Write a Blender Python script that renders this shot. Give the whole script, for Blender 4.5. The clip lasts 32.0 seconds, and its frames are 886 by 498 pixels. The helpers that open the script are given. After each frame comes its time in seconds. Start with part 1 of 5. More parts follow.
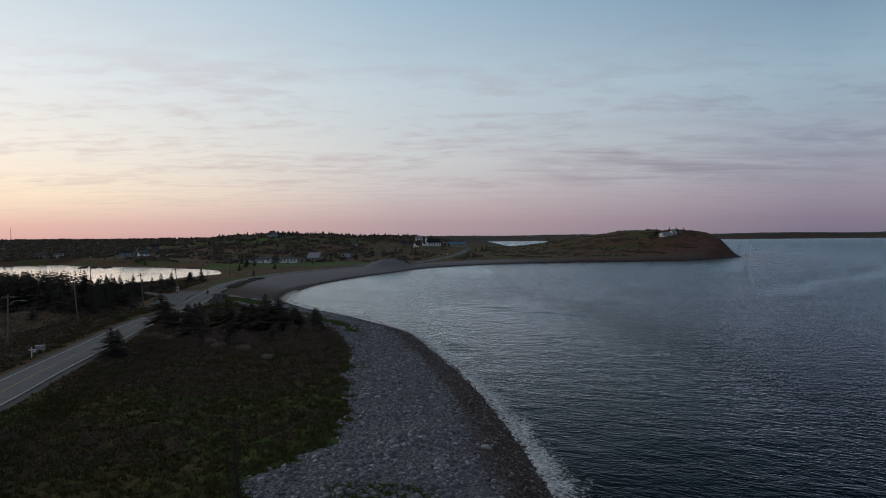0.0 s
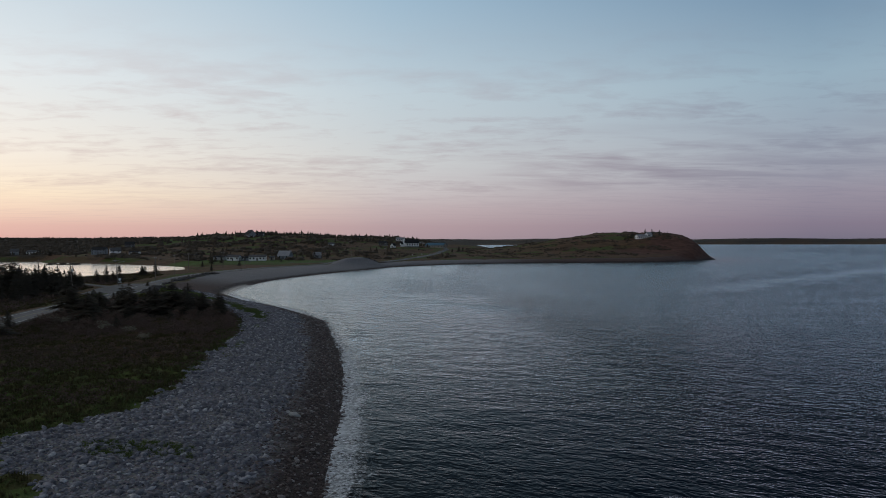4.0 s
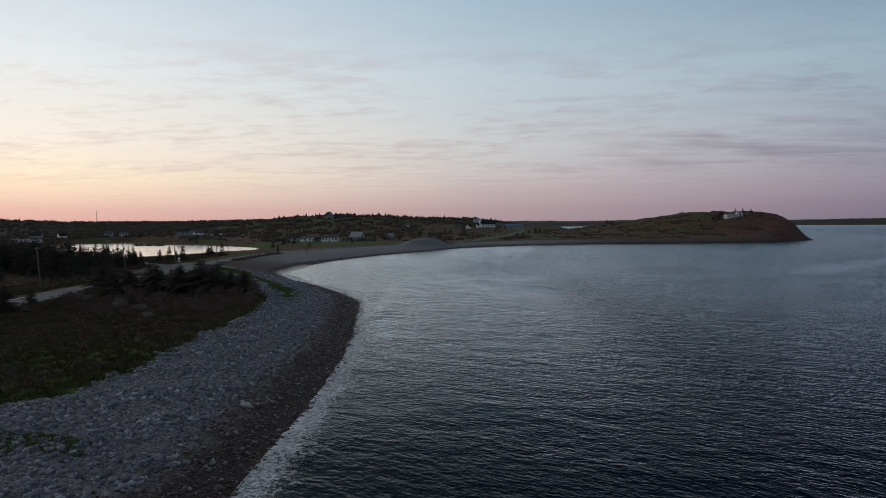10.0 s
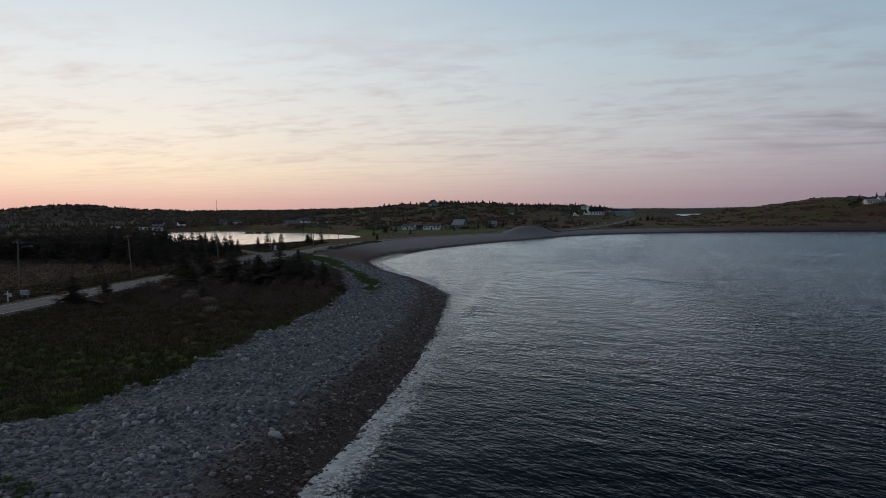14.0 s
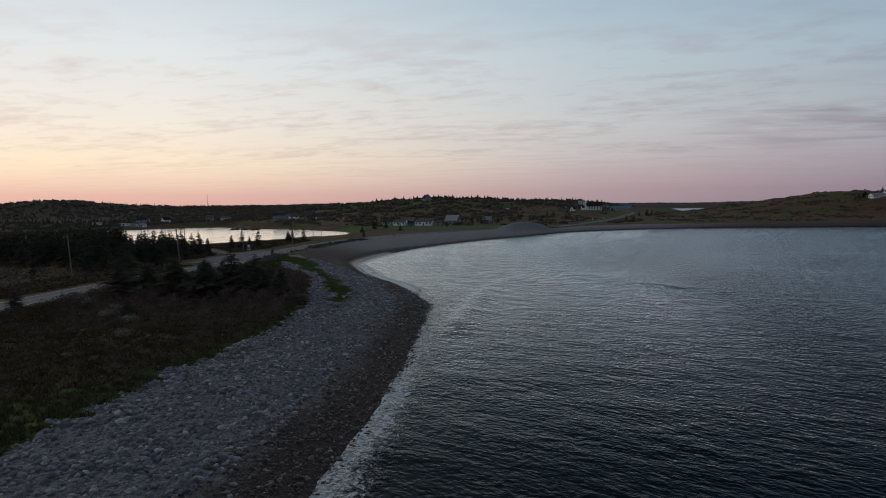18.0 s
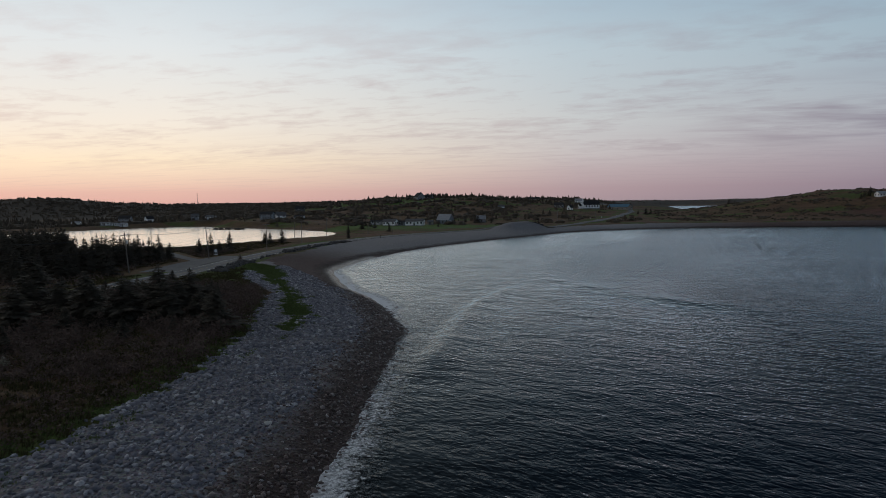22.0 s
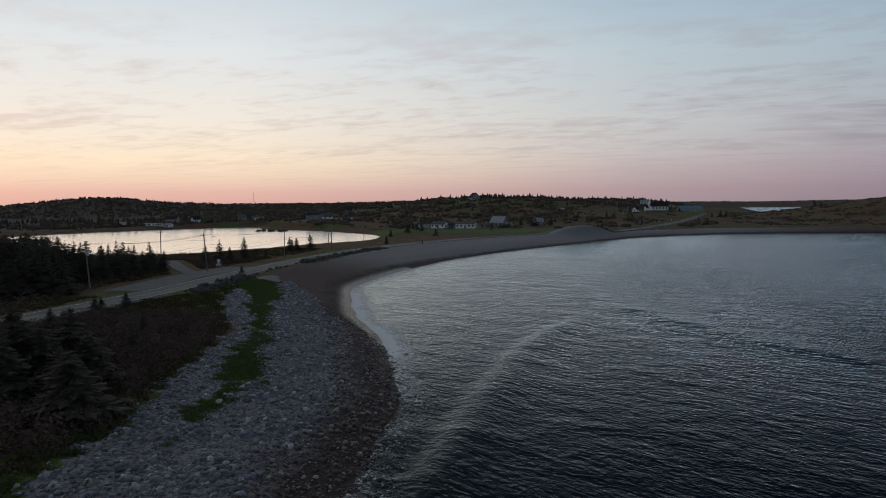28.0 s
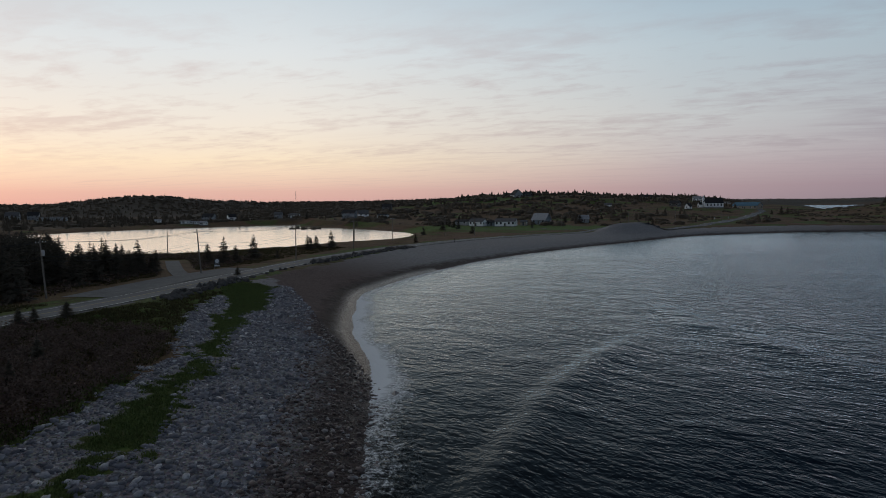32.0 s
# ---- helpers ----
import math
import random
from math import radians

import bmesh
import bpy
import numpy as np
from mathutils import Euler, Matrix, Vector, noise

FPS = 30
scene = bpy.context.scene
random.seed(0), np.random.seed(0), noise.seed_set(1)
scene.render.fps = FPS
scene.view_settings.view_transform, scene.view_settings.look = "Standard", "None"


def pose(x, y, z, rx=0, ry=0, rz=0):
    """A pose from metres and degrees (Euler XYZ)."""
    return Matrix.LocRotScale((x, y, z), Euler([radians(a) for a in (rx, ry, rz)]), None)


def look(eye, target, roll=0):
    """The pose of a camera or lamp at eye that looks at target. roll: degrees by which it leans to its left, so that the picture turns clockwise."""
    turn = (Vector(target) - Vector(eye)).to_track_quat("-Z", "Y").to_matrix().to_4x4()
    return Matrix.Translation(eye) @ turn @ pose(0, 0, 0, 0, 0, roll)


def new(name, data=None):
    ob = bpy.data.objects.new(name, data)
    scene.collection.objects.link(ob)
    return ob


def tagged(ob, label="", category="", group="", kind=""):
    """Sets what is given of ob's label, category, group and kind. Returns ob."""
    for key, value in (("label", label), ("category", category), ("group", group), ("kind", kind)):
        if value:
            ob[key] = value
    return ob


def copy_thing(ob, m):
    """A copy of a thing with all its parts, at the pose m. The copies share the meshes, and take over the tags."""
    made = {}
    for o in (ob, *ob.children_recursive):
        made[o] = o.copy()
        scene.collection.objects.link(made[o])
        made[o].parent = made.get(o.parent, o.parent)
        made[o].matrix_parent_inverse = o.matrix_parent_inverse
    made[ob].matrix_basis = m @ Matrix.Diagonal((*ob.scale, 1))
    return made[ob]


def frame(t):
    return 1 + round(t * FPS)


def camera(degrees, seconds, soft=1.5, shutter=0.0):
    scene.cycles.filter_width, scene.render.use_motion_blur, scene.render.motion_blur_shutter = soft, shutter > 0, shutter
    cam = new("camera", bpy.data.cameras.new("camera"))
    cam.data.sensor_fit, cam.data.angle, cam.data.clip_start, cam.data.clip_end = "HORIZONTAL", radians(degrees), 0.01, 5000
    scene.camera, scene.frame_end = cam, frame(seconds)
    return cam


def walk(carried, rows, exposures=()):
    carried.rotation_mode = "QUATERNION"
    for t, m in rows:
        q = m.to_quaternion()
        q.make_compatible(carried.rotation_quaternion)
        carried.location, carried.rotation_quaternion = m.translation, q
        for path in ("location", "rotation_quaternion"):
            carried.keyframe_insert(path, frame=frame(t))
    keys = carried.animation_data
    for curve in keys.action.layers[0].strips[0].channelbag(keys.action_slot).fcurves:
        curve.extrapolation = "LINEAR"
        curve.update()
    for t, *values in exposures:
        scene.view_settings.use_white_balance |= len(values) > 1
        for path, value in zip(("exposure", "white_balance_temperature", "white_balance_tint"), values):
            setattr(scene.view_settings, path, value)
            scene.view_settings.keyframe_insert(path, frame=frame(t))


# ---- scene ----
cam = camera(65.2, 32.0, soft=0.7, shutter=0.5)
PATH = [
    (0, (4.954, -3.793, 23.667), (4.999, -1.794, 23.633), -0.6),
    (0.5, (7.017, -4.083, 23.145), (7.065, -2.084, 23.115), -0.5),
    (1, (9.291, -4.176, 22.567), (9.34, -2.177, 22.538), -0.4),
    (1.5, (11.756, -4.213, 21.982), (11.807, -2.214, 21.957), -0.3),
    (2, (14.396, -4.334, 21.441), (14.449, -2.335, 21.419), -0.2),
    (2.5, (17.127, -4.607, 20.981), (17.18, -2.608, 20.959), -0.2),
    (3, (19.756, -4.912, 20.585), (19.812, -2.913, 20.564), -0.1),
    (3.5, (22.219, -5.156, 20.231), (22.279, -3.157, 20.209), -0.1),
    (5.5, (29.961, -5.025, 19.169), (30.03, -3.026, 19.136), -0.1),
    (6, (31.134, -4.303, 19.077), (31.207, -2.305, 19.037), -0.1),
    (6.1, (31.309, -4.094, 19.066), (31.378, -2.096, 19.025), -0.1),
    (6.2, (31.484, -3.885, 19.055), (31.536, -1.886, 19.013), -0.1),
    (6.3, (31.659, -3.676, 19.045), (31.693, -1.676, 19.001), -0.1),
    (6.4, (31.834, -3.466, 19.034), (31.845, -1.467, 18.989), -0.2),
    (6.5, (32.009, -3.257, 19.023), (32.008, -1.258, 18.977), -0.2),
    (6.6, (32.131, -2.985, 19.014), (32.126, -0.986, 18.967), -0.2),
    (7, (32.62, -1.898, 18.978), (32.614, 0.102, 18.926), -0.2),
    (7.3, (32.927, -1.02, 18.942), (32.919, 0.979, 18.887), -0.2),
    (7.4, (33.029, -0.728, 18.93), (33.014, 1.271, 18.874), -0.2),
    (7.5, (33.131, -0.435, 18.918), (33.082, 1.563, 18.861), -0.2),
    (7.6, (33.232, -0.154, 18.905), (33.138, 1.843, 18.848), -0.2),
    (7.7, (33.333, 0.126, 18.893), (33.203, 2.121, 18.835), -0.2),
    (7.8, (33.434, 0.407, 18.881), (33.28, 2.401, 18.823), -0.2),
    (7.9, (33.535, 0.688, 18.869), (33.366, 2.68, 18.81), -0.2),
    (8, (33.636, 0.969, 18.857), (33.455, 2.96, 18.797), -0.3),
    (8.5, (34.137, 2.307, 18.786), (33.947, 4.297, 18.722), -0.3),
    (9, (34.594, 3.65, 18.672), (34.406, 5.64, 18.606), -0.3),
    (9.5, (34.968, 5.069, 18.495), (34.781, 7.059, 18.426), -0.4),
    (10, (35.256, 6.568, 18.274), (35.072, 8.558, 18.201), -0.4),
    (10.5, (35.489, 8.109, 18.06), (35.305, 10.099, 17.983), -0.4),
    (11, (35.682, 9.705, 17.896), (35.5, 11.695, 17.813), -0.5),
    (11.2, (35.739, 10.401, 17.855), (35.557, 12.39, 17.77), -0.5),
    (11.3, (35.767, 10.748, 17.835), (35.583, 12.738, 17.748), -0.5),
    (11.4, (35.795, 11.096, 17.815), (35.595, 13.084, 17.727), -0.5),
    (11.5, (35.823, 11.443, 17.795), (35.577, 13.426, 17.705), -0.5),
    (11.6, (35.835, 11.836, 17.784), (35.498, 13.806, 17.693), -0.5),
    (11.7, (35.847, 12.229, 17.773), (35.44, 14.185, 17.681), -0.5),
    (11.8, (35.859, 12.622, 17.762), (35.403, 14.567, 17.669), -0.5),
    (11.9, (35.871, 13.015, 17.751), (35.392, 14.955, 17.657), -0.5),
    (12, (35.883, 13.409, 17.74), (35.398, 15.346, 17.645), -0.6),
    (12.5, (35.855, 15.611, 17.716), (35.367, 17.548, 17.617), -0.6),
    (13, (35.765, 17.969, 17.724), (35.277, 19.906, 17.625), -0.6),
    (13.5, (35.67, 20.335, 17.775), (35.182, 22.272, 17.673), -0.6),
    (14, (35.587, 22.635, 17.856), (35.1, 24.573, 17.751), -0.6),
    (14.5, (35.495, 24.913, 17.952), (35.009, 26.85, 17.844), -0.6),
    (16.5, (34.686, 34.598, 18.304), (34.206, 36.536, 18.188), -0.6),
    (17, (34.25, 37.495, 18.298), (33.771, 39.433, 18.179), -0.7),
    (17.5, (33.73, 40.542, 18.264), (33.252, 42.48, 18.146), -0.7),
    (18, (33.152, 43.673, 18.218), (32.676, 45.612, 18.098), -0.7),
    (18.5, (32.629, 46.704, 18.21), (32.155, 48.643, 18.089), -0.7),
    (19, (32.229, 49.562, 18.264), (31.758, 51.501, 18.141), -0.7),
    (19.5, (31.96, 52.264, 18.371), (31.489, 54.204, 18.249), -0.7),
    (20, (31.793, 54.874, 18.519), (31.323, 56.814, 18.396), -0.7),
    (20.5, (31.664, 57.469, 18.693), (31.194, 59.409, 18.569), -0.7),
    (21, (31.49, 60.105, 18.89), (31.02, 62.045, 18.764), -0.7),
    (21.5, (31.212, 62.805, 19.107), (30.746, 64.746, 18.981), -0.7),
    (22, (30.821, 65.589, 19.344), (30.357, 67.53, 19.216), -0.7),
    (22.5, (30.353, 68.492, 19.601), (29.89, 70.433, 19.473), -0.6),
    (23, (29.876, 71.558, 19.888), (29.412, 73.5, 19.761), -0.6),
    (23.5, (29.462, 74.785, 20.195), (29.0, 76.727, 20.068), -0.5),
    (24, (29.096, 78.094, 20.454), (28.636, 80.036, 20.331), -0.5),
    (24.5, (28.711, 81.46, 20.631), (28.25, 83.402, 20.508), -0.5),
    (26.5, (26.426, 95.595, 20.427), (25.972, 97.539, 20.302), -0.5),
    (26.8, (26.221, 97.468, 20.344), (25.766, 99.412, 20.22), -0.5),
    (26.9, (26.152, 98.092, 20.317), (25.689, 100.034, 20.193), -0.5),
    (27, (26.084, 98.717, 20.289), (25.607, 100.655, 20.166), -0.5),
    (27.1, (26.031, 99.316, 20.254), (25.539, 101.251, 20.131), -0.5),
    (27.2, (25.977, 99.915, 20.219), (25.466, 101.845, 20.096), -0.5),
    (27.3, (25.924, 100.515, 20.185), (25.389, 102.438, 20.061), -0.5),
    (27.4, (25.871, 101.114, 20.15), (25.314, 103.031, 20.026), -0.5),
    (27.5, (25.818, 101.713, 20.115), (25.237, 103.623, 19.991), -0.5),
    (27.6, (25.771, 102.3, 20.073), (25.17, 104.204, 19.949), -0.5),
    (27.7, (25.723, 102.888, 20.031), (25.108, 104.786, 19.907), -0.5),
    (27.8, (25.676, 103.475, 19.989), (25.053, 105.371, 19.865), -0.5),
    (27.9, (25.629, 104.062, 19.947), (25.003, 105.957, 19.823), -0.5),
    (28, (25.582, 104.649, 19.905), (24.954, 106.544, 19.78), -0.5),
    (28.5, (25.279, 107.642, 19.673), (24.654, 109.538, 19.548), -0.5),
    (29, (24.881, 110.729, 19.42), (24.256, 112.625, 19.295), -0.5),
    (29.5, (24.399, 113.896, 19.154), (23.771, 115.791, 19.028), -0.5),
    (30, (23.862, 117.104, 18.9), (23.223, 118.995, 18.774), -0.5),
    (30.5, (23.307, 120.301, 18.693), (22.669, 122.192, 18.566), -0.5),
    (31, (22.752, 123.458, 18.558), (22.08, 125.338, 18.431), -0.5),
    (31.5, (22.174, 126.598, 18.497), (21.458, 128.461, 18.37), -0.6),
    (32, (21.514, 129.795, 18.483), (20.765, 131.645, 18.355), -0.6),
]
walk(cam, [(t, look(eye, target, roll)) for t, eye, target, roll in PATH],
     [(0, 0.0), (8, -0.02), (11, -0.03), (12.3, -0.08), (26.8, -0.10), (32, -0.14)])

# ---- world ----
def srgb(r, g, b):
    return tuple(((c / 255) / 12.92 if c / 255 < 0.04045 else ((c / 255 + 0.055) / 1.055) ** 2.4) for c in (r, g, b)) + (1.0,)


SUN_AZ = radians(70)            # the glow stands this far to the left of +y
world = bpy.data.worlds.new("dusk_sky")
scene.world = world
world.use_nodes = True
wn, wl = world.node_tree.nodes, world.node_tree.links
wn.clear()


def wnode(kind, **values):
    n = wn.new(kind)
    for k, v in values.items():
        n.inputs[k].default_value = v
    return n


def wmath(op, a, b=None, clamp=False):
    n = wn.new("ShaderNodeMath")
    n.operation, n.use_clamp = op, clamp
    for i, v in enumerate((a, b)):
        if v is None:
            continue
        if isinstance(v, (int, float)):
            n.inputs[i].default_value = v
        else:
            wl.new(v, n.inputs[i])
    return n.outputs[0]


def wramp(fac, stops):
    n = wn.new("ShaderNodeValToRGB")
    e = n.color_ramp.elements
    while len(e) < len(stops):
        e.new(0.5)
    for el, (p, c) in zip(e, stops):
        el.position, el.color = p, c
    wl.new(fac, n.inputs[0])
    return n.outputs[0]


def wmix(fac, a, b, mode="MIX"):
    n = wn.new("ShaderNodeMix")
    n.data_type, n.blend_type = "RGBA", mode
    for sock, v in ((n.inputs[0], fac), (n.inputs[6], a), (n.inputs[7], b)):
        if isinstance(v, (int, float, tuple)):
            sock.default_value = v
        else:
            wl.new(v, sock)
    return n.outputs[2]


coord = wn.new("ShaderNodeTexCoord")
sep = wn.new("ShaderNodeSeparateXYZ")
wl.new(coord.outputs["Generated"], sep.inputs[0])
dx, dy, dz = sep.outputs
flat = wmath("SQRT", wmath("MAXIMUM", wmath("SUBTRACT", 1.0, wmath("MULTIPLY", dz, dz)), 0.0001))
sunward = wmath("DIVIDE", wmath("ADD", wmath("MULTIPLY", dx, -math.sin(SUN_AZ)), wmath("MULTIPLY", dy, math.cos(SUN_AZ))), flat)
turn = wmath("DIVIDE", wmath("ADD", sunward, 0.17), 1.1, clamp=True)
lift = wmath("POWER", wmath("MAXIMUM", dz, 0.0), 0.5, clamp=True)      # 0 at the horizon, 1 overhead


def up(deg):
    return math.sqrt(math.sin(radians(deg)))


warm = wramp(lift, [(0, srgb(214, 162, 158)), (up(1.2), srgb(230, 188, 176)), (up(3.5), srgb(255, 234, 206)), (up(6.5), srgb(247, 237, 225)),
                    (up(12), srgb(230, 234, 236)), (up(20), srgb(198, 213, 224)), (up(31), srgb(194, 203, 210)), (up(52), srgb(154, 151, 152)), (1, srgb(92, 90, 95))])
cool = wramp(lift, [(0, srgb(112, 110, 127)), (up(1.2), srgb(128, 120, 139)), (up(3.5), srgb(147, 142, 159)), (up(6.5), srgb(153, 161, 176)),
                    (up(12), srgb(148, 172, 189)), (up(20), srgb(102, 134, 164)), (up(31), srgb(32, 46, 67)), (up(52), srgb(27, 31, 40)), (1, srgb(60, 61, 69))])
pink = wramp(lift, [(0, srgb(166, 147, 153)), (up(1.2), srgb(178, 156, 162)), (up(2.6), srgb(190, 174, 178)), (up(4.0), srgb(199, 192, 194)), (up(6.5), srgb(202, 204, 206)),
                    (up(12), srgb(190, 204, 213)), (up(20), srgb(154, 182, 203)), (up(31), srgb(96, 117, 140)), (up(52), srgb(60, 65, 77)), (1, srgb(62, 64, 72))])
half1 = wmath("MULTIPLY", turn, 2.0, clamp=True)
half2 = wmath("MULTIPLY", wmath("SUBTRACT", wmath("MULTIPLY", turn, 2.0), 1.0), 1.25, clamp=True)
sky = wmix(half2, wmix(half1, cool, pink), warm)

# broken, thin cloud on one level, drawn out towards the horizon
def cloud_layer(low, turned, stretch, size, detail, rough, twist):
    h_ = wmath("ADD", wmath("MAXIMUM", dz, 0.0), low)
    c_ = wn.new("ShaderNodeCombineXYZ")
    wl.new(wmath("DIVIDE", dx, h_), c_.inputs[0])
    wl.new(wmath("DIVIDE", dy, h_), c_.inputs[1])
    mp = wn.new("ShaderNodeMapping")
    mp.inputs["Rotation"].default_value = (0, 0, radians(turned))
    mp.inputs["Scale"].default_value = stretch
    wl.new(c_.outputs[0], mp.inputs[0])
    n_ = wnode("ShaderNodeTexNoise", Scale=size, Detail=detail, Roughness=rough, Distortion=twist)
    wl.new(mp.outputs[0], n_.inputs["Vector"])
    return n_.outputs[0]


def span(v, a, b, c, d):
    """1 between b and c, falling to 0 at a and d."""
    lo = wmath("DIVIDE", wmath("SUBTRACT", v, a), b - a, clamp=True)
    return wmath("MULTIPLY", lo, wmath("DIVIDE", wmath("SUBTRACT", d, v), d - c, clamp=True))


across = wmath("DIVIDE", dx, flat)                    # sine of the bearing, to the right of +y
puffs = cloud_layer(0.07, 14, (0.9, 1.35, 1), 4.2, 6.0, 0.60, 0.25)
groups = cloud_layer(0.07, 14, (0.8, 1.2, 1), 1.0, 2.0, 0.5, 0.3)
bars = cloud_layer(0.06, -4, (0.40, 0.9, 1), 2.3, 5.0, 0.55, 0.45)
thin = cloud_layer(0.035, 3, (0.34, 1.3, 1), 2.4, 5.0, 0.58, 0.5)
haze = wmath("MULTIPLY", wmath("SUBTRACT", wmath("ADD", wmath("MULTIPLY", puffs, 0.75), wmath("MULTIPLY", groups, 0.75)), 0.72), 4.5, clamp=True)
haze = wmath("MULTIPLY", haze, span(dz, 0.035, 0.075, 0.17, 0.30))
bank_area = wmath("MULTIPLY", span(across, 0.04, 0.22, 0.34, 0.75), span(dz, 0.055, 0.085, 0.115, 0.165))
bank = wmath("MULTIPLY", wmath("MULTIPLY", wmath("SUBTRACT", bars, 0.42), 4.5, clamp=True), bank_area)
lines = wmath("MULTIPLY", wmath("MULTIPLY", wmath("SUBTRACT", thin, 0.50), 5.0, clamp=True), span(dz, 0.012, 0.03, 0.07, 0.11))
cover = wmath("MAXIMUM", wmath("MAXIMUM", wmath("MULTIPLY", haze, 0.42), wmath("MULTIPLY", bank, 0.72)), wmath("MULTIPLY", lines, 0.26))
grey = wmix(turn, srgb(116, 118, 141), srgb(205, 180, 178))
sky = wmix(cover, sky, grey)
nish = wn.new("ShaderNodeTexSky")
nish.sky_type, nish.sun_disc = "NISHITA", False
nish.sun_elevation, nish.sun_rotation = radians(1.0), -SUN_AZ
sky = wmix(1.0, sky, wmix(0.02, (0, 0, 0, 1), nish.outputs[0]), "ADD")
back = wnode("ShaderNodeBackground", Strength=1.0)
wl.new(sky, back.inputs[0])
wout = wn.new("ShaderNodeOutputWorld")
wl.new(back.outputs[0], wout.inputs[0])


# ---- materials ----
class Mat:
    """A node material with a few short helpers."""

    def __init__(self, name, rough=0.8, metal=0.0, spec=0.4):
        self.m = bpy.data.materials.new(name)
        self.m.use_nodes = True
        self.t = self.m.node_tree
        self.b = self.t.nodes["Principled BSDF"]
        self.b.inputs["Roughness"].default_value = rough
        self.b.inputs["Metallic"].default_value = metal
        self.b.inputs["Specular IOR Level"].default_value = spec
        self.place = self.t.nodes.new("ShaderNodeNewGeometry").outputs["Position"]

    def node(self, kind, **values):
        n = self.t.nodes.new(kind)
        for k, v in values.items():
            self.put(v, n.inputs[k])
        return n

    def put(self, v, sock):
        if isinstance(v, bpy.types.NodeSocket):
            self.t.links.new(v, sock)
        else:
            sock.default_value = v

    def noise(self, scale, detail=4.0, rough=0.55, stretch=None, distort=0.0, along=None):
        """along: the bearing, in degrees from +x, of ridges drawn out by stretch."""
        v = self.place
        if along is not None:
            mp = self.node("ShaderNodeMapping", Scale=(stretch[0], stretch[1], 1), Rotation=(0, 0, radians(along)))
            mp.vector_type = "TEXTURE"
            self.t.links.new(v, mp.inputs[0])
            v, stretch = mp.outputs[0], None
        if stretch:
            mp = self.node("ShaderNodeMapping", Scale=stretch)
            self.t.links.new(v, mp.inputs[0])
            v = mp.outputs[0]
        n = self.node("ShaderNodeTexNoise", Scale=scale, Detail=detail, Roughness=rough, Distortion=distort)
        self.t.links.new(v, n.inputs["Vector"])
        return n.outputs[0]

    def math(self, op, a, b=0.0, clamp=False):
        n = self.t.nodes.new("ShaderNodeMath")
        n.operation, n.use_clamp = op, clamp
        self.put(a, n.inputs[0])
        self.put(b, n.inputs[1])
        return n.outputs[0]

    def range(self, v, lo, hi, a=0.0, b=1.0):
        n = self.node("ShaderNodeMapRange")
        n.clamp = True
        for i, x in enumerate((v, lo, hi, a, b)):
            self.put(x, n.inputs[i])
        return n.outputs[0]

    def mix(self, f, a, b, mode="MIX"):
        n = self.t.nodes.new("ShaderNodeMix")
        n.data_type, n.blend_type = "RGBA", mode
        for s, v in ((n.inputs[0], f), (n.inputs[6], a), (n.inputs[7], b)):
            self.put(v if not isinstance(v, tuple) or len(v) == 4 else v + (1.0,), s)
        return n.outputs[2]

    def ramp(self, f, *stops):
        n = self.t.nodes.new("ShaderNodeValToRGB")
        e = n.color_ramp.elements
        while len(e) < len(stops):
            e.new(0.5)
        for el, (p, c) in zip(e, stops):
            el.position, el.color = p, c + (1.0,)
        self.put(f, n.inputs[0])
        return n.outputs[0]

    def attr(self, name):
        n = self.t.nodes.new("ShaderNodeAttribute")
        n.attribute_name = name
        return n.outputs

    def bump(self, h, strength=0.5, dist=0.05, base=None):
        n = self.node("ShaderNodeBump", Strength=strength, Distance=dist, Height=h)
        if base is not None:
            self.t.links.new(base, n.inputs["Normal"])
        return n.outputs[0]

    def colour(self, c):
        self.put(c if not isinstance(c, tuple) or len(c) == 4 else c + (1.0,), self.b.inputs["Base Color"])
        return self

    def rough(self, r):
        self.put(r, self.b.inputs["Roughness"])
        return self

    def normal(self, n):
        self.put(n, self.b.inputs["Normal"])
        return self


def plain(name, c, rough=0.8, metal=0.0, vary=0.25, scale=3.0, spec=0.4):
    """A colour with stains at two scales."""
    m = Mat(name, rough, metal, spec)
    lo, hi_ = tuple(x * (1 - vary) for x in c), tuple(min(1.0, x * (1 + vary)) for x in c)
    a = m.ramp(m.noise(scale, 5.0), (0.3, lo), (0.7, hi_))
    m.colour(m.mix(m.range(m.noise(scale * 0.12, 2.0), 0.45, 0.7, 0.0, 0.5), a, tuple(x * 0.7 for x in c)))
    m.normal(m.bump(m.noise(scale * 6, 4.0), 0.25, 0.02))
    return m.m


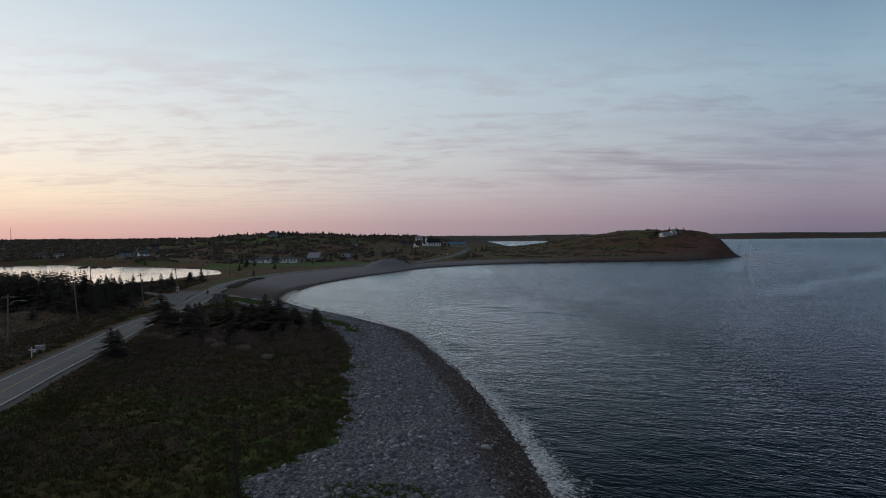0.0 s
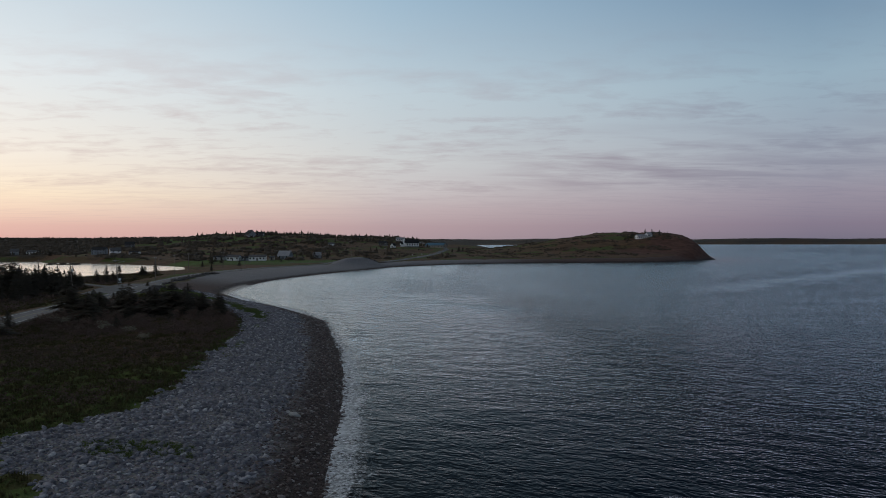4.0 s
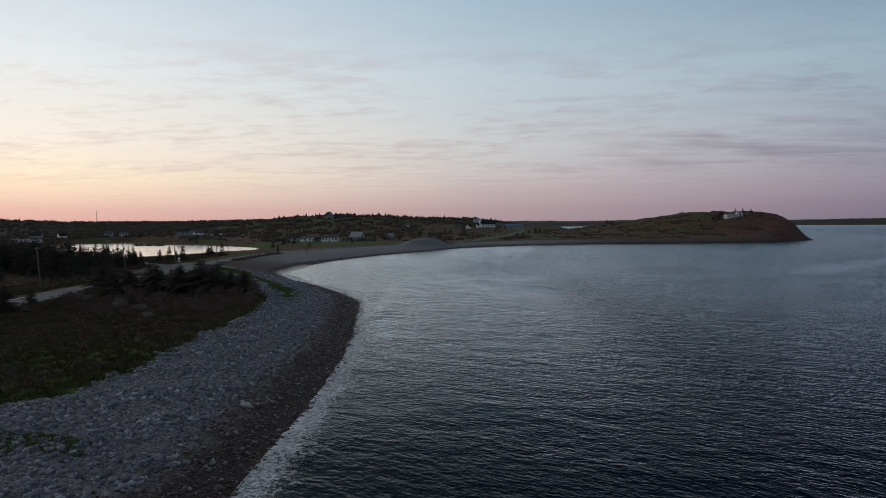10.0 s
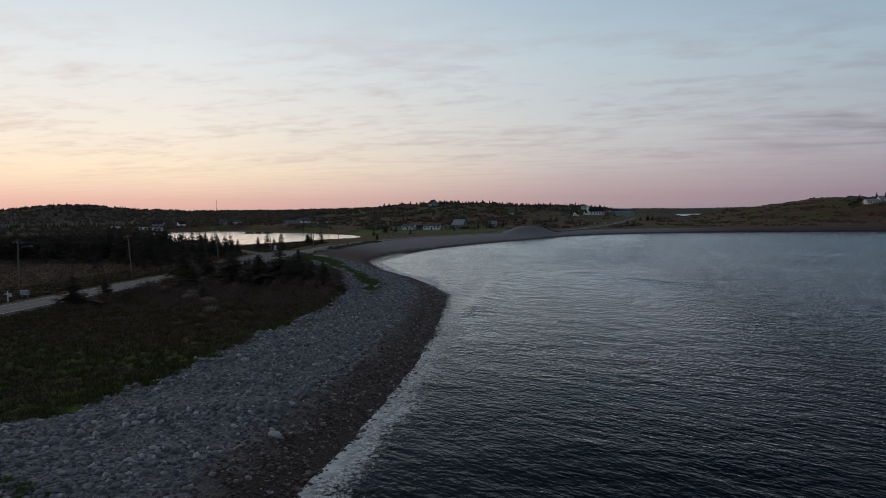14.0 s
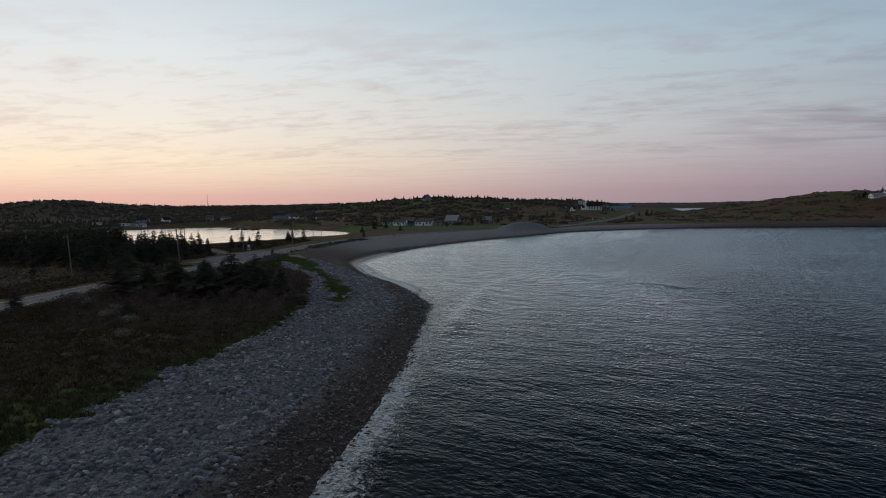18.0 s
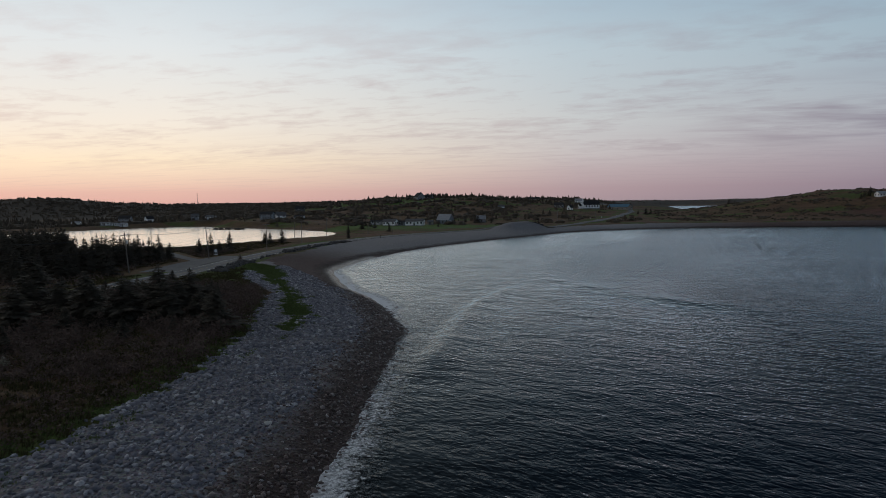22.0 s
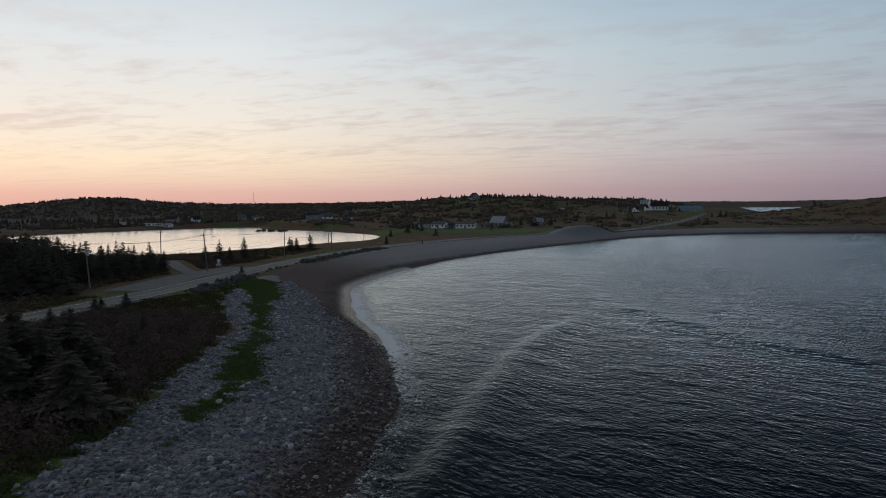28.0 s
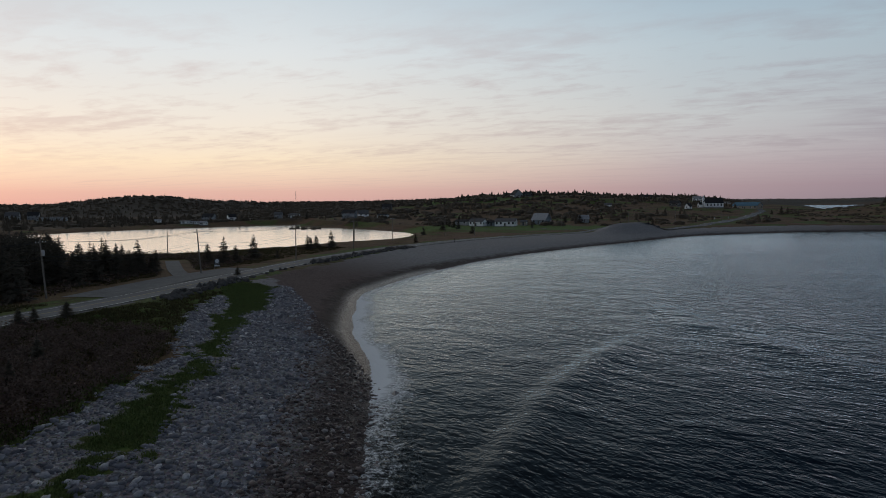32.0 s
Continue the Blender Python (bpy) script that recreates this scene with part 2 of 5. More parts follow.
# ---- the lie of the land ----
SHORE = [(40, -900), (26, -300), (20, -60), (17.4, 20), (16.6, 50), (15.2, 70), (14.2, 84), (12.5, 99), (11, 110), (8.8, 122), (6.1, 137), (1.8, 158), (-0.6, 169),
         (-6, 180), (-17.5, 202), (-28.5, 217), (-40, 239), (-48.3, 257), (-51, 275), (-53, 300), (-51, 350), (-37.5, 408), (-20, 457), (7.5, 531), (50, 577), (100, 603),
         (175, 611), (250, 625), (327, 704), (342, 770), (330, 850), (270, 930), (205, 1000), (170, 1150), (140, 1400), (0, 1750), (-250, 2100), (-450, 4900)]
EDGE = [(6, -60), (3, 20), (0, 38), (-3, 44.6), (-7, 48.3), (-9.9, 52.8), (-8.4, 57.5), (-6, 63), (-4.3, 68), (-4.3, 74), (-4.2, 81), (-6, 92), (-7.5, 104), (-7.8, 115),
        (-9.6, 128), (-12.6, 140), (-15.5, 148), (-18.6, 157), (-21.6, 163.5), (-24.6, 171), (-31, 184), (-41, 198), (-50, 209), (-57, 222), (-63, 236), (-70, 256), (-73, 285),
        (-78, 320), (-79.5, 352), (-75, 390), (-64, 425), (-48, 462), (-22, 505), (6, 555), (50, 597), (100, 620), (175, 627), (250, 640), (322, 708)]
POND = [(-155, 313), (-149, 324), (-143, 356), (-135, 388), (-128, 420), (-130, 452), (-141, 485), (-150, 505), (-171, 530), (-236, 582), (-300, 612), (-342, 655), (-380, 610),
        (-398, 545), (-405, 490), (-390, 420), (-350, 370), (-300, 332), (-240, 302), (-190, 297)]
ROAD = [(-20, -120), (-38, 0), (-46, 50), (-50.5, 82), (-54, 101), (-58.3, 128), (-63.3, 160), (-66, 190), (-67.6, 206), (-70, 222), (-75.3, 250), (-81, 285),
        (-84, 320), (-84.5, 350), (-79.5, 390), (-70, 425), (-56, 458), (-38, 490), (-12, 530), (12, 600), (30, 680), (44, 760), (54, 850), (47, 930), (20, 1020)]
POND_Z, ROAD_Z = 1.25, 3.7


def spline(pts, step):
    """Points along a smooth line through pts, about step apart."""
    p = np.array([pts[0], *pts, pts[-1]], float)
    out = []
    for a, b, c, d in zip(p, p[1:], p[2:], p[3:]):
        n = max(2, int(np.linalg.norm(c - b) / step))
        for t in np.arange(n) / n:
            out.append(0.5 * (2 * b + (c - a) * t + (2 * a - 5 * b + 4 * c - d) * t * t + (3 * b - a - 3 * c + d) * t ** 3))
    return np.array(out + [p[-1]])


def distance(px, py, line):
    """The distance from points to a line of points."""
    best = np.full(px.shape, 1e9)
    for (ax, ay), (bx, by) in zip(line, line[1:]):
        vx, vy = bx - ax, by - ay
        t = np.clip(((px - ax) * vx + (py - ay) * vy) / (vx * vx + vy * vy + 1e-9), 0, 1)
        best = np.minimum(best, (px - ax - t * vx) ** 2 + (py - ay - t * vy) ** 2)
    return np.sqrt(best)


def inside(px, py, ring):
    hit = np.zeros(px.shape, bool)
    for (ax, ay), (bx, by) in zip(ring, np.roll(ring, -1, axis=0)):
        if ay != by:
            hit ^= ((ay > py) != (by > py)) & (px < (bx - ax) * (py - ay) / (by - ay) + ax)
    return hit


def waves(px, py, size, seed, octaves=3):
    """Smooth random relief between about -1 and 1."""
    out, amp, rng = np.zeros(px.shape), 1.0, np.random.RandomState(seed)
    for _ in range(octaves):
        for _ in range(5):
            a, ph = rng.uniform(0, 2 * np.pi, 2)
            k = 2 * np.pi / size * rng.uniform(0.6, 1.5)
            out += amp * 0.4 * np.sin(k * (px * np.cos(a) + py * np.sin(a)) + ph)
        amp, size = amp * 0.5, size * 0.45
    return out / 1.5


def smooth(v, lo, hi_):
    t = np.clip((v - lo) / (hi_ - lo), 0, 1)
    return t * t * (3 - 2 * t)


shore_line, pond_line, road_line = spline(SHORE, 12), spline(POND + POND[:1], 10), spline(ROAD, 6)
edge_line = spline(EDGE, 8)
lot_line = spline([(-77, 214), (-80.5, 228), (-84, 243), (-85.5, 257), (-85.5, 266)], 3)
track_line = spline([(-88, 248), (-99, 258), (-112, 271), (-120, 279)], 3)
LAND = np.array([*shore_line, (-4900, 4900), (-4900, -900)])
BACK = np.array([*edge_line, (420, 900), (420, 1600), (-1200, 1600), (-1200, -60)])

HILLS = [(-190, 930, 150, 150, 25), (-50, 1095, 100, 120, 22), (-420, 1120, 200, 170, 21),
         (270, 830, 90, 84, 26), (185, 865, 75, 80, 9.5), (300, 762, 40, 50, 20), (-600, 1480, 260, 240, 21), (-850, 1350, 200, 220, 21), (-990, 1140, 150, 180, 21), (-872, 1008, 125, 110, 33), (-755, 1112, 55, 60, 21), (85, 1100, 30, 110, 13),
         (-1200, 1000, 200, 240, 21), (-1400, 700, 300, 260, 20), (-1300, 350, 300, 260, 18), (-200, 1750, 300, 250, 18)]


def lie(px, py):
    """Height of the ground, and what lies on it: beach, green, cliff and wetness."""
    d = distance(px, py, shore_line) * np.where(inside(px, py, LAND), 1, -1)
    z = 3.5 * (1 - np.exp(-np.maximum(d, 0) / 9.5))
    z += 0.35 * waves(px, py, 55, 3) * smooth(d, 14, 40)
    hill = np.zeros(px.shape)
    for cx, cy, sx, sy, h in HILLS:
        hill += (h * np.exp(-((px - cx) / sx) ** 2 / 2 - ((py - cy) / sy) ** 2 / 2)) ** 3
    hill = np.cbrt(hill)
    hill *= 1 + 0.06 * waves(px, py, 190, 5) + 0.04 * waves(px, py, 40, 8)
    z += np.minimum(hill, np.maximum(d - 4, 0) * 1.05)
    z = np.where(d < 0, np.maximum(d * 0.12, -7), z)
    # the shore on the far side of the bay
    far = py - (3450 - 0.12 * px + 120 * waves(px, py, 1500, 11))
    fz = np.clip(far * 0.2, -7, 24 + 7 * waves(px, py, 1300, 12))
    z = np.maximum(z, np.where(px > -900, fz, -7))
    # pond and road
    pin = distance(px, py, pond_line) * np.where(inside(px, py, pond_line), -1, 1)
    z = np.where(pin < 14, np.minimum(z, POND_Z + np.maximum(pin, -6) * 0.16), z)
    isle = np.hypot((px + 268) / 1.9, py - 572)
    z = np.where(isle < 9, np.maximum(z, POND_Z + 1.0 - isle * 0.22), z)
    rd = distance(px, py, road_line)
    grade = np.where(py > 520, z, ROAD_Z)
    z = np.where(rd < 14, grade + (z - grade) * smooth(rd, 5, 14), z)
    tk = np.minimum(distance(px, py, lot_line) - 3.4, distance(px, py, track_line))
    z = np.where(tk < 7, 3.62 + (z - 3.62) * smooth(tk, 2.5, 7), z)
    seaward = inside(px, py, BACK) == False
    e = distance(px, py, edge_line) * np.where(seaward, 1, -1)
    beach = smooth(e + 0.8 * waves(px, py, 9, 21) + 0.6 * waves(px, py, 3, 22), -0.6, 0.6) * (rd > 4.4)
    beach = np.where(py > 1100, 0, beach)
    # heap of gravel
    mound = 4.3 * np.exp(-(((px + 24) * 0.40 + (py - 503) * 0.92) / 24) ** 4 - ((-(px + 24) * 0.92 + (py - 503) * 0.40) / 7) ** 2)
    z += mound
    beach = np.maximum(beach, smooth(mound, 0.5, 1.2))
    cliff = smooth(hill - 1.0, 0, 3) * smooth(-d + 14 * waves(px, py, 60, 23), -95, -45) * (d > 4) * smooth(px, 150, 215)
    d = np.where(mound > 0.3, d + 8 * mound, d)
    return z, beach, cliff, d, rd, pin


def steps(*spans):
    out = [spans[0][0]]
    for a, b, s in spans:
        n = max(1, int(round((b - a) / s)))
        out += list(a + (b - a) * (np.arange(n) + 1) / n)
    return np.array(out)


def sheet(name, xs, ys, zs, mats, attrs=None, smooth_it=True):
    """One mesh over the grid xs by ys."""
    nx, ny = len(xs), len(ys)
    gx, gy = np.meshgrid(xs, ys)
    co = np.stack([gx.ravel(), gy.ravel(), zs.ravel()], 1)
    i = np.arange(nx * ny).reshape(ny, nx)
    quads = np.stack([i[:-1, :-1], i[:-1, 1:], i[1:, 1:], i[1:, :-1]], -1).reshape(-1, 4)
    me = bpy.data.meshes.new(name)
    me.vertices.add(len(co))
    me.vertices.foreach_set("co", co.ravel())
    me.loops.add(quads.size)
    me.loops.foreach_set("vertex_index", quads.ravel())
    me.polygons.add(len(quads))
    me.polygons.foreach_set("loop_start", np.arange(len(quads)) * 4)
    me.polygons.foreach_set("loop_total", np.full(len(quads), 4))
    me.polygons.foreach_set("use_smooth", np.full(len(quads), smooth_it))
    me.update(calc_edges=True)
    for key, val in (attrs or {}).items():
        me.attributes.new(key, "FLOAT", "POINT").data.foreach_set("value", val.ravel().astype(np.float32))
    for m in mats:
        me.materials.append(m)
    return new(name, me)

gxs = steps((-4900, -1500, 170), (-1500, -420, 22), (-420, -120, 5), (-120, -62, 2), (-62, 30, 0.8), (30, 60, 3), (60, 420, 7), (420, 4900, 110))
gys = steps((-900, 0, 60), (0, 20, 4), (20, 300, 0.9), (300, 560, 2.2), (560, 1000, 6), (1000, 1800, 20), (1800, 4950, 90))
GX, GY = np.meshgrid(gxs, gys)
GZ, BEACH, CLIFF, DS, RD, PIN = lie(GX, GY)
YARD = (distance(GX, GY, lot_line) < 9) | (distance(GX, GY, track_line) < 4.5)
GZ += 0.10 * waves(GX, GY, 6, 31) * (DS > 2) * (RD > 6) * ~YARD + 0.25 * waves(GX, GY, 5, 32) * (BEACH < 0.3) * (RD > 8) * (DS > 12) * ~YARD


def ground_at(x, y):
    """Height of the ground at one place."""
    i = min(max(np.searchsorted(gxs, x) - 1, 0), len(gxs) - 2)
    j = min(max(np.searchsorted(gys, y) - 1, 0), len(gys) - 2)
    u, v = (x - gxs[i]) / (gxs[i + 1] - gxs[i]), (y - gys[j]) / (gys[j + 1] - gys[j])
    return float((GZ[j, i] * (1 - u) + GZ[j, i + 1] * u) * (1 - v) + (GZ[j + 1, i] * (1 - u) + GZ[j + 1, i + 1] * u) * v)


# green: mown grass by the houses, on the hill, along the road; the rest is brown scrub
GREEN = smooth(waves(GX, GY, 70, 41), 0.0, 0.6) * 0.5 + smooth(14 - RD, 0, 6) * np.where(GY < 200, 0.25, 0.6) * (RD > 4)
GREEN += 0.9 * np.exp(-((GX + 95) / 60) ** 2 - ((GY - 520) / 38) ** 2) + 0.8 * np.exp(-((GX + 230) / 90) ** 2 - ((GY - 830) / 45) ** 2)
GREEN += 0.3 * np.exp(-((PIN - 10) / 9) ** 2) + 0.9 * smooth(waves(GX, GY, 60, 43), 0.1, 0.5) * (GX > 60) * (GY > 600) * (GY < 1000) + 0.7 * smooth(waves(GX, GY, 90, 44), 0.1, 0.5) * (GX > -330) * (GX < 60) * (GY > 600) * (GY < 1000) + 0.6 * np.exp(-((GX - 290) / 60) ** 2 - ((GY - 760) / 22) ** 2)
STRIP = [(-12, 153), (-13.6, 158.5), (-16.4, 164.3), (-19.6, 170.5), (-24.5, 180), (-29.5, 189), (-35, 198), (-42, 208), (-51, 221.5), (-61, 237)]
strip_line = spline(STRIP, 3)


def on_strip(x, y):
    ragged = 1.5 * waves(x, y, 11, 84) + 0.9 * waves(x, y, 3.2, 85) + 0.5 * waves(x, y, 1.1, 95)
    return (distance(x, y, strip_line) + ragged < 1.35 + 0.012 * np.maximum(y - 185, 0) + 0.11 * np.maximum(y - 212, 0)) & (y > 146) & (y < 256)


fringe = np.exp(-(distance(GX, GY, edge_line) / 4.6) ** 2) * (GY < 176) * (GY > 40)
turf = on_strip(GX, GY) & (RD > 5)
BEACH = np.where(turf, 0.0, BEACH)
GREEN = np.where((GX > -80) & (GX < -20) & (GY > 193) & (GY < 262), 0.75, GREEN * np.where((GX > -62) & (GY < 240), 0.6, 0.8))
GREEN = np.clip(np.where(turf, 1.0, GREEN + 0.8 * fringe + 0.45 * smooth(-GY, -105, -80) * (GX > -60)), 0, 1)

LAWN = smooth(1.3 - np.hypot((GX + 98) / 70, (GY - 535) / 36) + 0.2 * waves(GX, GY, 30, 45), 0.1, 0.5) * (BEACH < 0.2)
LAWN = np.maximum(LAWN, 0.7 * smooth(1.2 - np.hypot((GX + 230) / 90, (GY - 830) / 40) + 0.3 * waves(GX, GY, 40, 46), 0.1, 0.5))
GREEN = np.maximum(GREEN, LAWN)

DSW = DS + 2.4 * smooth(GY, 290, 370)
WOODED = np.clip(smooth(waves(GX, GY, 260, 71), -1.0, -0.8) * (GZ > 6) * ((GY > 1000) | (GX < -330)) * (PIN > 14), 0, 1)
WOODED = np.maximum(WOODED, 0.8 * smooth(waves(GX, GY, 90, 78), -0.35, -0.05) * (GX < -330) * (PIN > 30) * (GY < 800))
g = Mat("ground_cover", 0.9, spec=0.2)
beach_f, cliff_f, green_f, shore_f = (g.attr(n)[2] for n in ("beach", "cliff", "green", "shore"))
nz = g.noise(1.3, 6.0, 0.62)
big = g.noise(0.03, 6.0, 0.65)
scrub = g.mix(g.range(big, 0.4, 0.62), g.ramp(nz, (0.3, (0.090, 0.050, 0.030)), (0.7, (0.195, 0.114, 0.066))), g.ramp(nz, (0.3, (0.080, 0.053, 0.022)), (0.7, (0.175, 0.117, 0.047))))
grass = g.mix(g.range(g.noise(0.35, 5.0), 0.4, 0.65), g.ramp(nz, (0.3, (0.050, 0.080, 0.014)), (0.7, (0.115, 0.165, 0.032))), g.ramp(nz, (0.3, (0.050, 0.045, 0.013)), (0.7, (0.10, 0.085, 0.026))))
dark_heath = g.ramp(nz, (0.3, (0.062, 0.036, 0.020)), (0.7, (0.13, 0.076, 0.041)))
scrub = g.mix(g.range(g.noise(0.06, 5.0, 0.7), 0.48, 0.6), scrub, dark_heath)
grass = g.mix(g.attr("lawn")[2], grass, g.ramp(nz, (0.3, (0.060, 0.100, 0.022)), (0.7, (0.125, 0.185, 0.042))))
wood_floor = g.ramp(g.noise(0.35, 5.0, 0.7), (0.3, (0.040, 0.031, 0.023)), (0.7, (0.090, 0.071, 0.052)))
land = g.mix(g.range(g.math("ADD", green_f, g.math("MULTIPLY", g.math("SUBTRACT", nz, 0.5), 0.9)), 0.35, 0.65), scrub, grass)
land = g.mix(g.attr("wooded")[2], land, wood_floor)
vor = g.node("ShaderNodeTexVoronoi", Scale=5.5)
g.t.links.new(g.place, vor.inputs["Vector"])
peb = g.mix(0.55, g.mix(0.8, vor.outputs["Color"], g.node("ShaderNodeHueSaturation", Saturation=0.0, Color=vor.outputs["Color"]).outputs[0]), (0.18, 0.17, 0.175))
peb = g.mix(1.0, peb, (0.63, 0.60, 0.605), "MULTIPLY")
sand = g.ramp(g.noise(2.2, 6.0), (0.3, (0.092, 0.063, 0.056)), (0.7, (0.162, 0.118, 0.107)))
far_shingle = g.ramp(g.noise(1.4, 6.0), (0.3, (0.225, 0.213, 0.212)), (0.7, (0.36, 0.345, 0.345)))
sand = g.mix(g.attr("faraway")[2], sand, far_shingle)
sandy = g.range(g.math("ADD", g.attr("sandy")[2], g.math("MULTIPLY", g.math("SUBTRACT", nz, 0.5), 0.5)), 0.35, 0.65)
shingle = g.mix(sandy, peb, sand)
wet = g.range(g.math("ADD", shore_f, g.math("MULTIPLY", g.math("SUBTRACT", g.noise(0.5, 4.0), 0.5), 6.0)), 3.2, 6.2, 1.0, 0.0)
shingle = g.mix(wet, shingle, g.mix(1.0, shingle, (0.24, 0.17, 0.145), "MULTIPLY"))
red = g.ramp(g.noise(0.12, 6.0, 0.65, (1, 1, 3.0)), (0.3, (0.075, 0.036, 0.026)), (0.7, (0.17, 0.085, 0.062)))
col = g.mix(g.range(g.math("ADD", beach_f, g.math("MULTIPLY", g.math("SUBTRACT", nz, 0.5), 0.5)), 0.4, 0.6), land, shingle)
col = g.mix(cliff_f, col, red)
g.colour(col)
slick = g.math("MULTIPLY", g.attr("slick")[2], g.range(shore_f, 1.2, 3.2, 1.0, 0.0))
g.rough(g.math("SUBTRACT", g.range(wet, 0, 1, 0.95, 0.75), g.math("MULTIPLY", slick, 0.45)))
g.normal(g.bump(g.mix(beach_f, g.mix(0.5, nz, g.noise(6.0, 4.0)), vor.outputs["Distance"]), 0.9, 0.15))
SANDY = smooth(((GX + 52.5) * 34 + (GY - 234.5) * 30) / 45 + 3 * waves(GX, GY, 18, 51), -3.5, 3.5)
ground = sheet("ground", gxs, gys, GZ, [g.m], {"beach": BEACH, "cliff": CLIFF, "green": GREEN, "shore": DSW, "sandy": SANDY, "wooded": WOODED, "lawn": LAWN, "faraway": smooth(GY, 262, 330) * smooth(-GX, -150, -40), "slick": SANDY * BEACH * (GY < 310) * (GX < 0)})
tagged(ground, "coastal ground of brown scrub, rough grass and grey shingle", "ground", kind="structure")

# ---- water ----
w = Mat("sea_water", 0.09, spec=0.5)
w.b.inputs["IOR"].default_value = 1.33
sd = w.attr("shore")[2]
calm, open_sea = w.attr("calm")[2], w.attr("open_sea")[2]
patchy = w.range(w.noise(0.035, 3.0, 0.55, (0.7, 1.5, 1)), 0.34, 0.62, 0.78, 1.12)
CRESTS = 146                # the ripples' crests run this way
ripple = w.noise(2.0, 1.5, 0.55, (1.25, 0.8), 0.25, CRESTS)
wavelet = w.noise(0.85, 1.5, 0.5, (1.35, 0.8), 0.3, CRESTS + 6)
heave = w.noise(0.36, 2.0, 0.55, (1.3, 0.85), 0.4, CRESTS + 14)
chop = w.math("ADD", w.math("ADD", w.math("MULTIPLY", ripple, 0.66), w.math("MULTIPLY", wavelet, 0.92)), w.math("MULTIPLY", heave, 0.85))
swell = w.noise(0.14, 3.0, 0.6, (1.25, 0.85), 0.4, CRESTS + 8)
lull = w.math("MULTIPLY", w.range(calm, 0, 1, 1.0, 0.45), w.range(open_sea, 5.0, 75.0, 0.62, 1.08))
w.normal(w.bump(chop, w.math("MULTIPLY", patchy, lull), 0.19, w.bump(swell, 0.38, 1.0)))
surf = w.attr("surf")[2]
foam_edge = w.math("ADD", sd, w.math("MULTIPLY", w.math("SUBTRACT", w.noise(0.16, 4.0, 0.6), 0.5), 4.5))
dens = w.math("MULTIPLY", w.range(foam_edge, -0.3, 5.0, 1.25, 0.0), surf)
froth = w.math("ADD", w.math("MULTIPLY", w.noise(1.1, 7.0, 0.72, None, 1.5), 0.75), w.math("MULTIPLY", w.noise(3.6, 4.0, 0.6), 0.27))
lace = w.range(w.math("ADD", froth, w.math("MULTIPLY", w.math("POWER", dens, 1.4), 0.28)), 0.60, 0.70)
torn = w.range(w.noise(2.4, 6.0, 0.7, None, 0.8), 0.38, 0.58, 0.30, 1.0)
foam = w.math("MULTIPLY", w.math("MULTIPLY", w.range(dens, 0.03, 0.2), lace), w.math("MAXIMUM", torn, w.range(dens, 0.75, 1.25)))
shallow = w.range(sd, 0.0, 26.0, 1.0, 0.0)
body = w.mix(shallow, (0.006, 0.011, 0.020), (0.016, 0.020, 0.022))
w.colour(w.mix(foam, body, (0.88, 0.89, 0.90)))
w.rough(0.8)
w.b.inputs["Specular IOR Level"].default_value = 0.0
tilt = w.b.inputs["Normal"].links[0].from_socket
gloss = w.node("ShaderNodeBsdfAnisotropic", Roughness=w.range(w.math("ADD", sd, w.math("MULTIPLY", w.noise(0.012, 2.0), 60.0)), 30.0, 130.0, 0.12, 0.22), Color=(0.80, 0.92, 1.0, 1.0), Normal=tilt)
fres = w.node("ShaderNodeFresnel", IOR=1.33, Normal=tilt)
both = w.node("ShaderNodeMixShader", Fac=w.math("MULTIPLY", w.math("MULTIPLY", w.math("POWER", fres.outputs[0], 2.3), w.math("MULTIPLY", w.range(open_sea, 10.0, 95.0, 2.6, 1.35), w.range(open_sea, 280.0, 800.0, 1.0, 0.75)), True), w.range(foam, 0, 1, 1.0, 0.03)))
clear = w.node("ShaderNodeBsdfTransparent", Color=(0.70, 0.78, 0.76, 1.0))
under = w.node("ShaderNodeMixShader", Fac=w.math("MULTIPLY", w.range(sd, 0.2, 5.0, 0.8, 0.0), w.range(foam, 0, 1, 1.0, 0.0)))
w.t.links.new(w.b.outputs[0], under.inputs[1])
w.t.links.new(clear.outputs[0], under.inputs[2])
w.t.links.new(under.outputs[0], both.inputs[1])
w.t.links.new(gloss.outputs[0], both.inputs[2])
w.t.links.new(both.outputs[0], w.t.nodes["Material Output"].inputs["Surface"])
sxs = steps((-4900, -800, 205), (-800, -80, 24), (-80, 60, 1.2), (60, 360, 10), (360, 4900, 140))
sys_ = steps((-900, 0, 50), (0, 20, 4), (20, 320, 1.2), (320, 700, 8), (700, 4950, 125))
SX, SY = np.meshgrid(sxs, sys_)
SD = -distance(SX, SY, shore_line) * np.where(inside(SX, SY, LAND), 1, -1)
def breaker(line, front, back_, y0, y1):
    """A low swell along a line, steeper on the shore side."""
    d_ = distance(SX, SY, line)
    side = SX - np.interp(SY, line[:, 1], line[:, 0])
    return np.exp(-np.where(side > 0, (d_ / back_) ** 2, (d_ / front) ** 2)) * smooth(SY, y0, y0 + 18) * smooth(-SY, -y1, -y1 + 26)


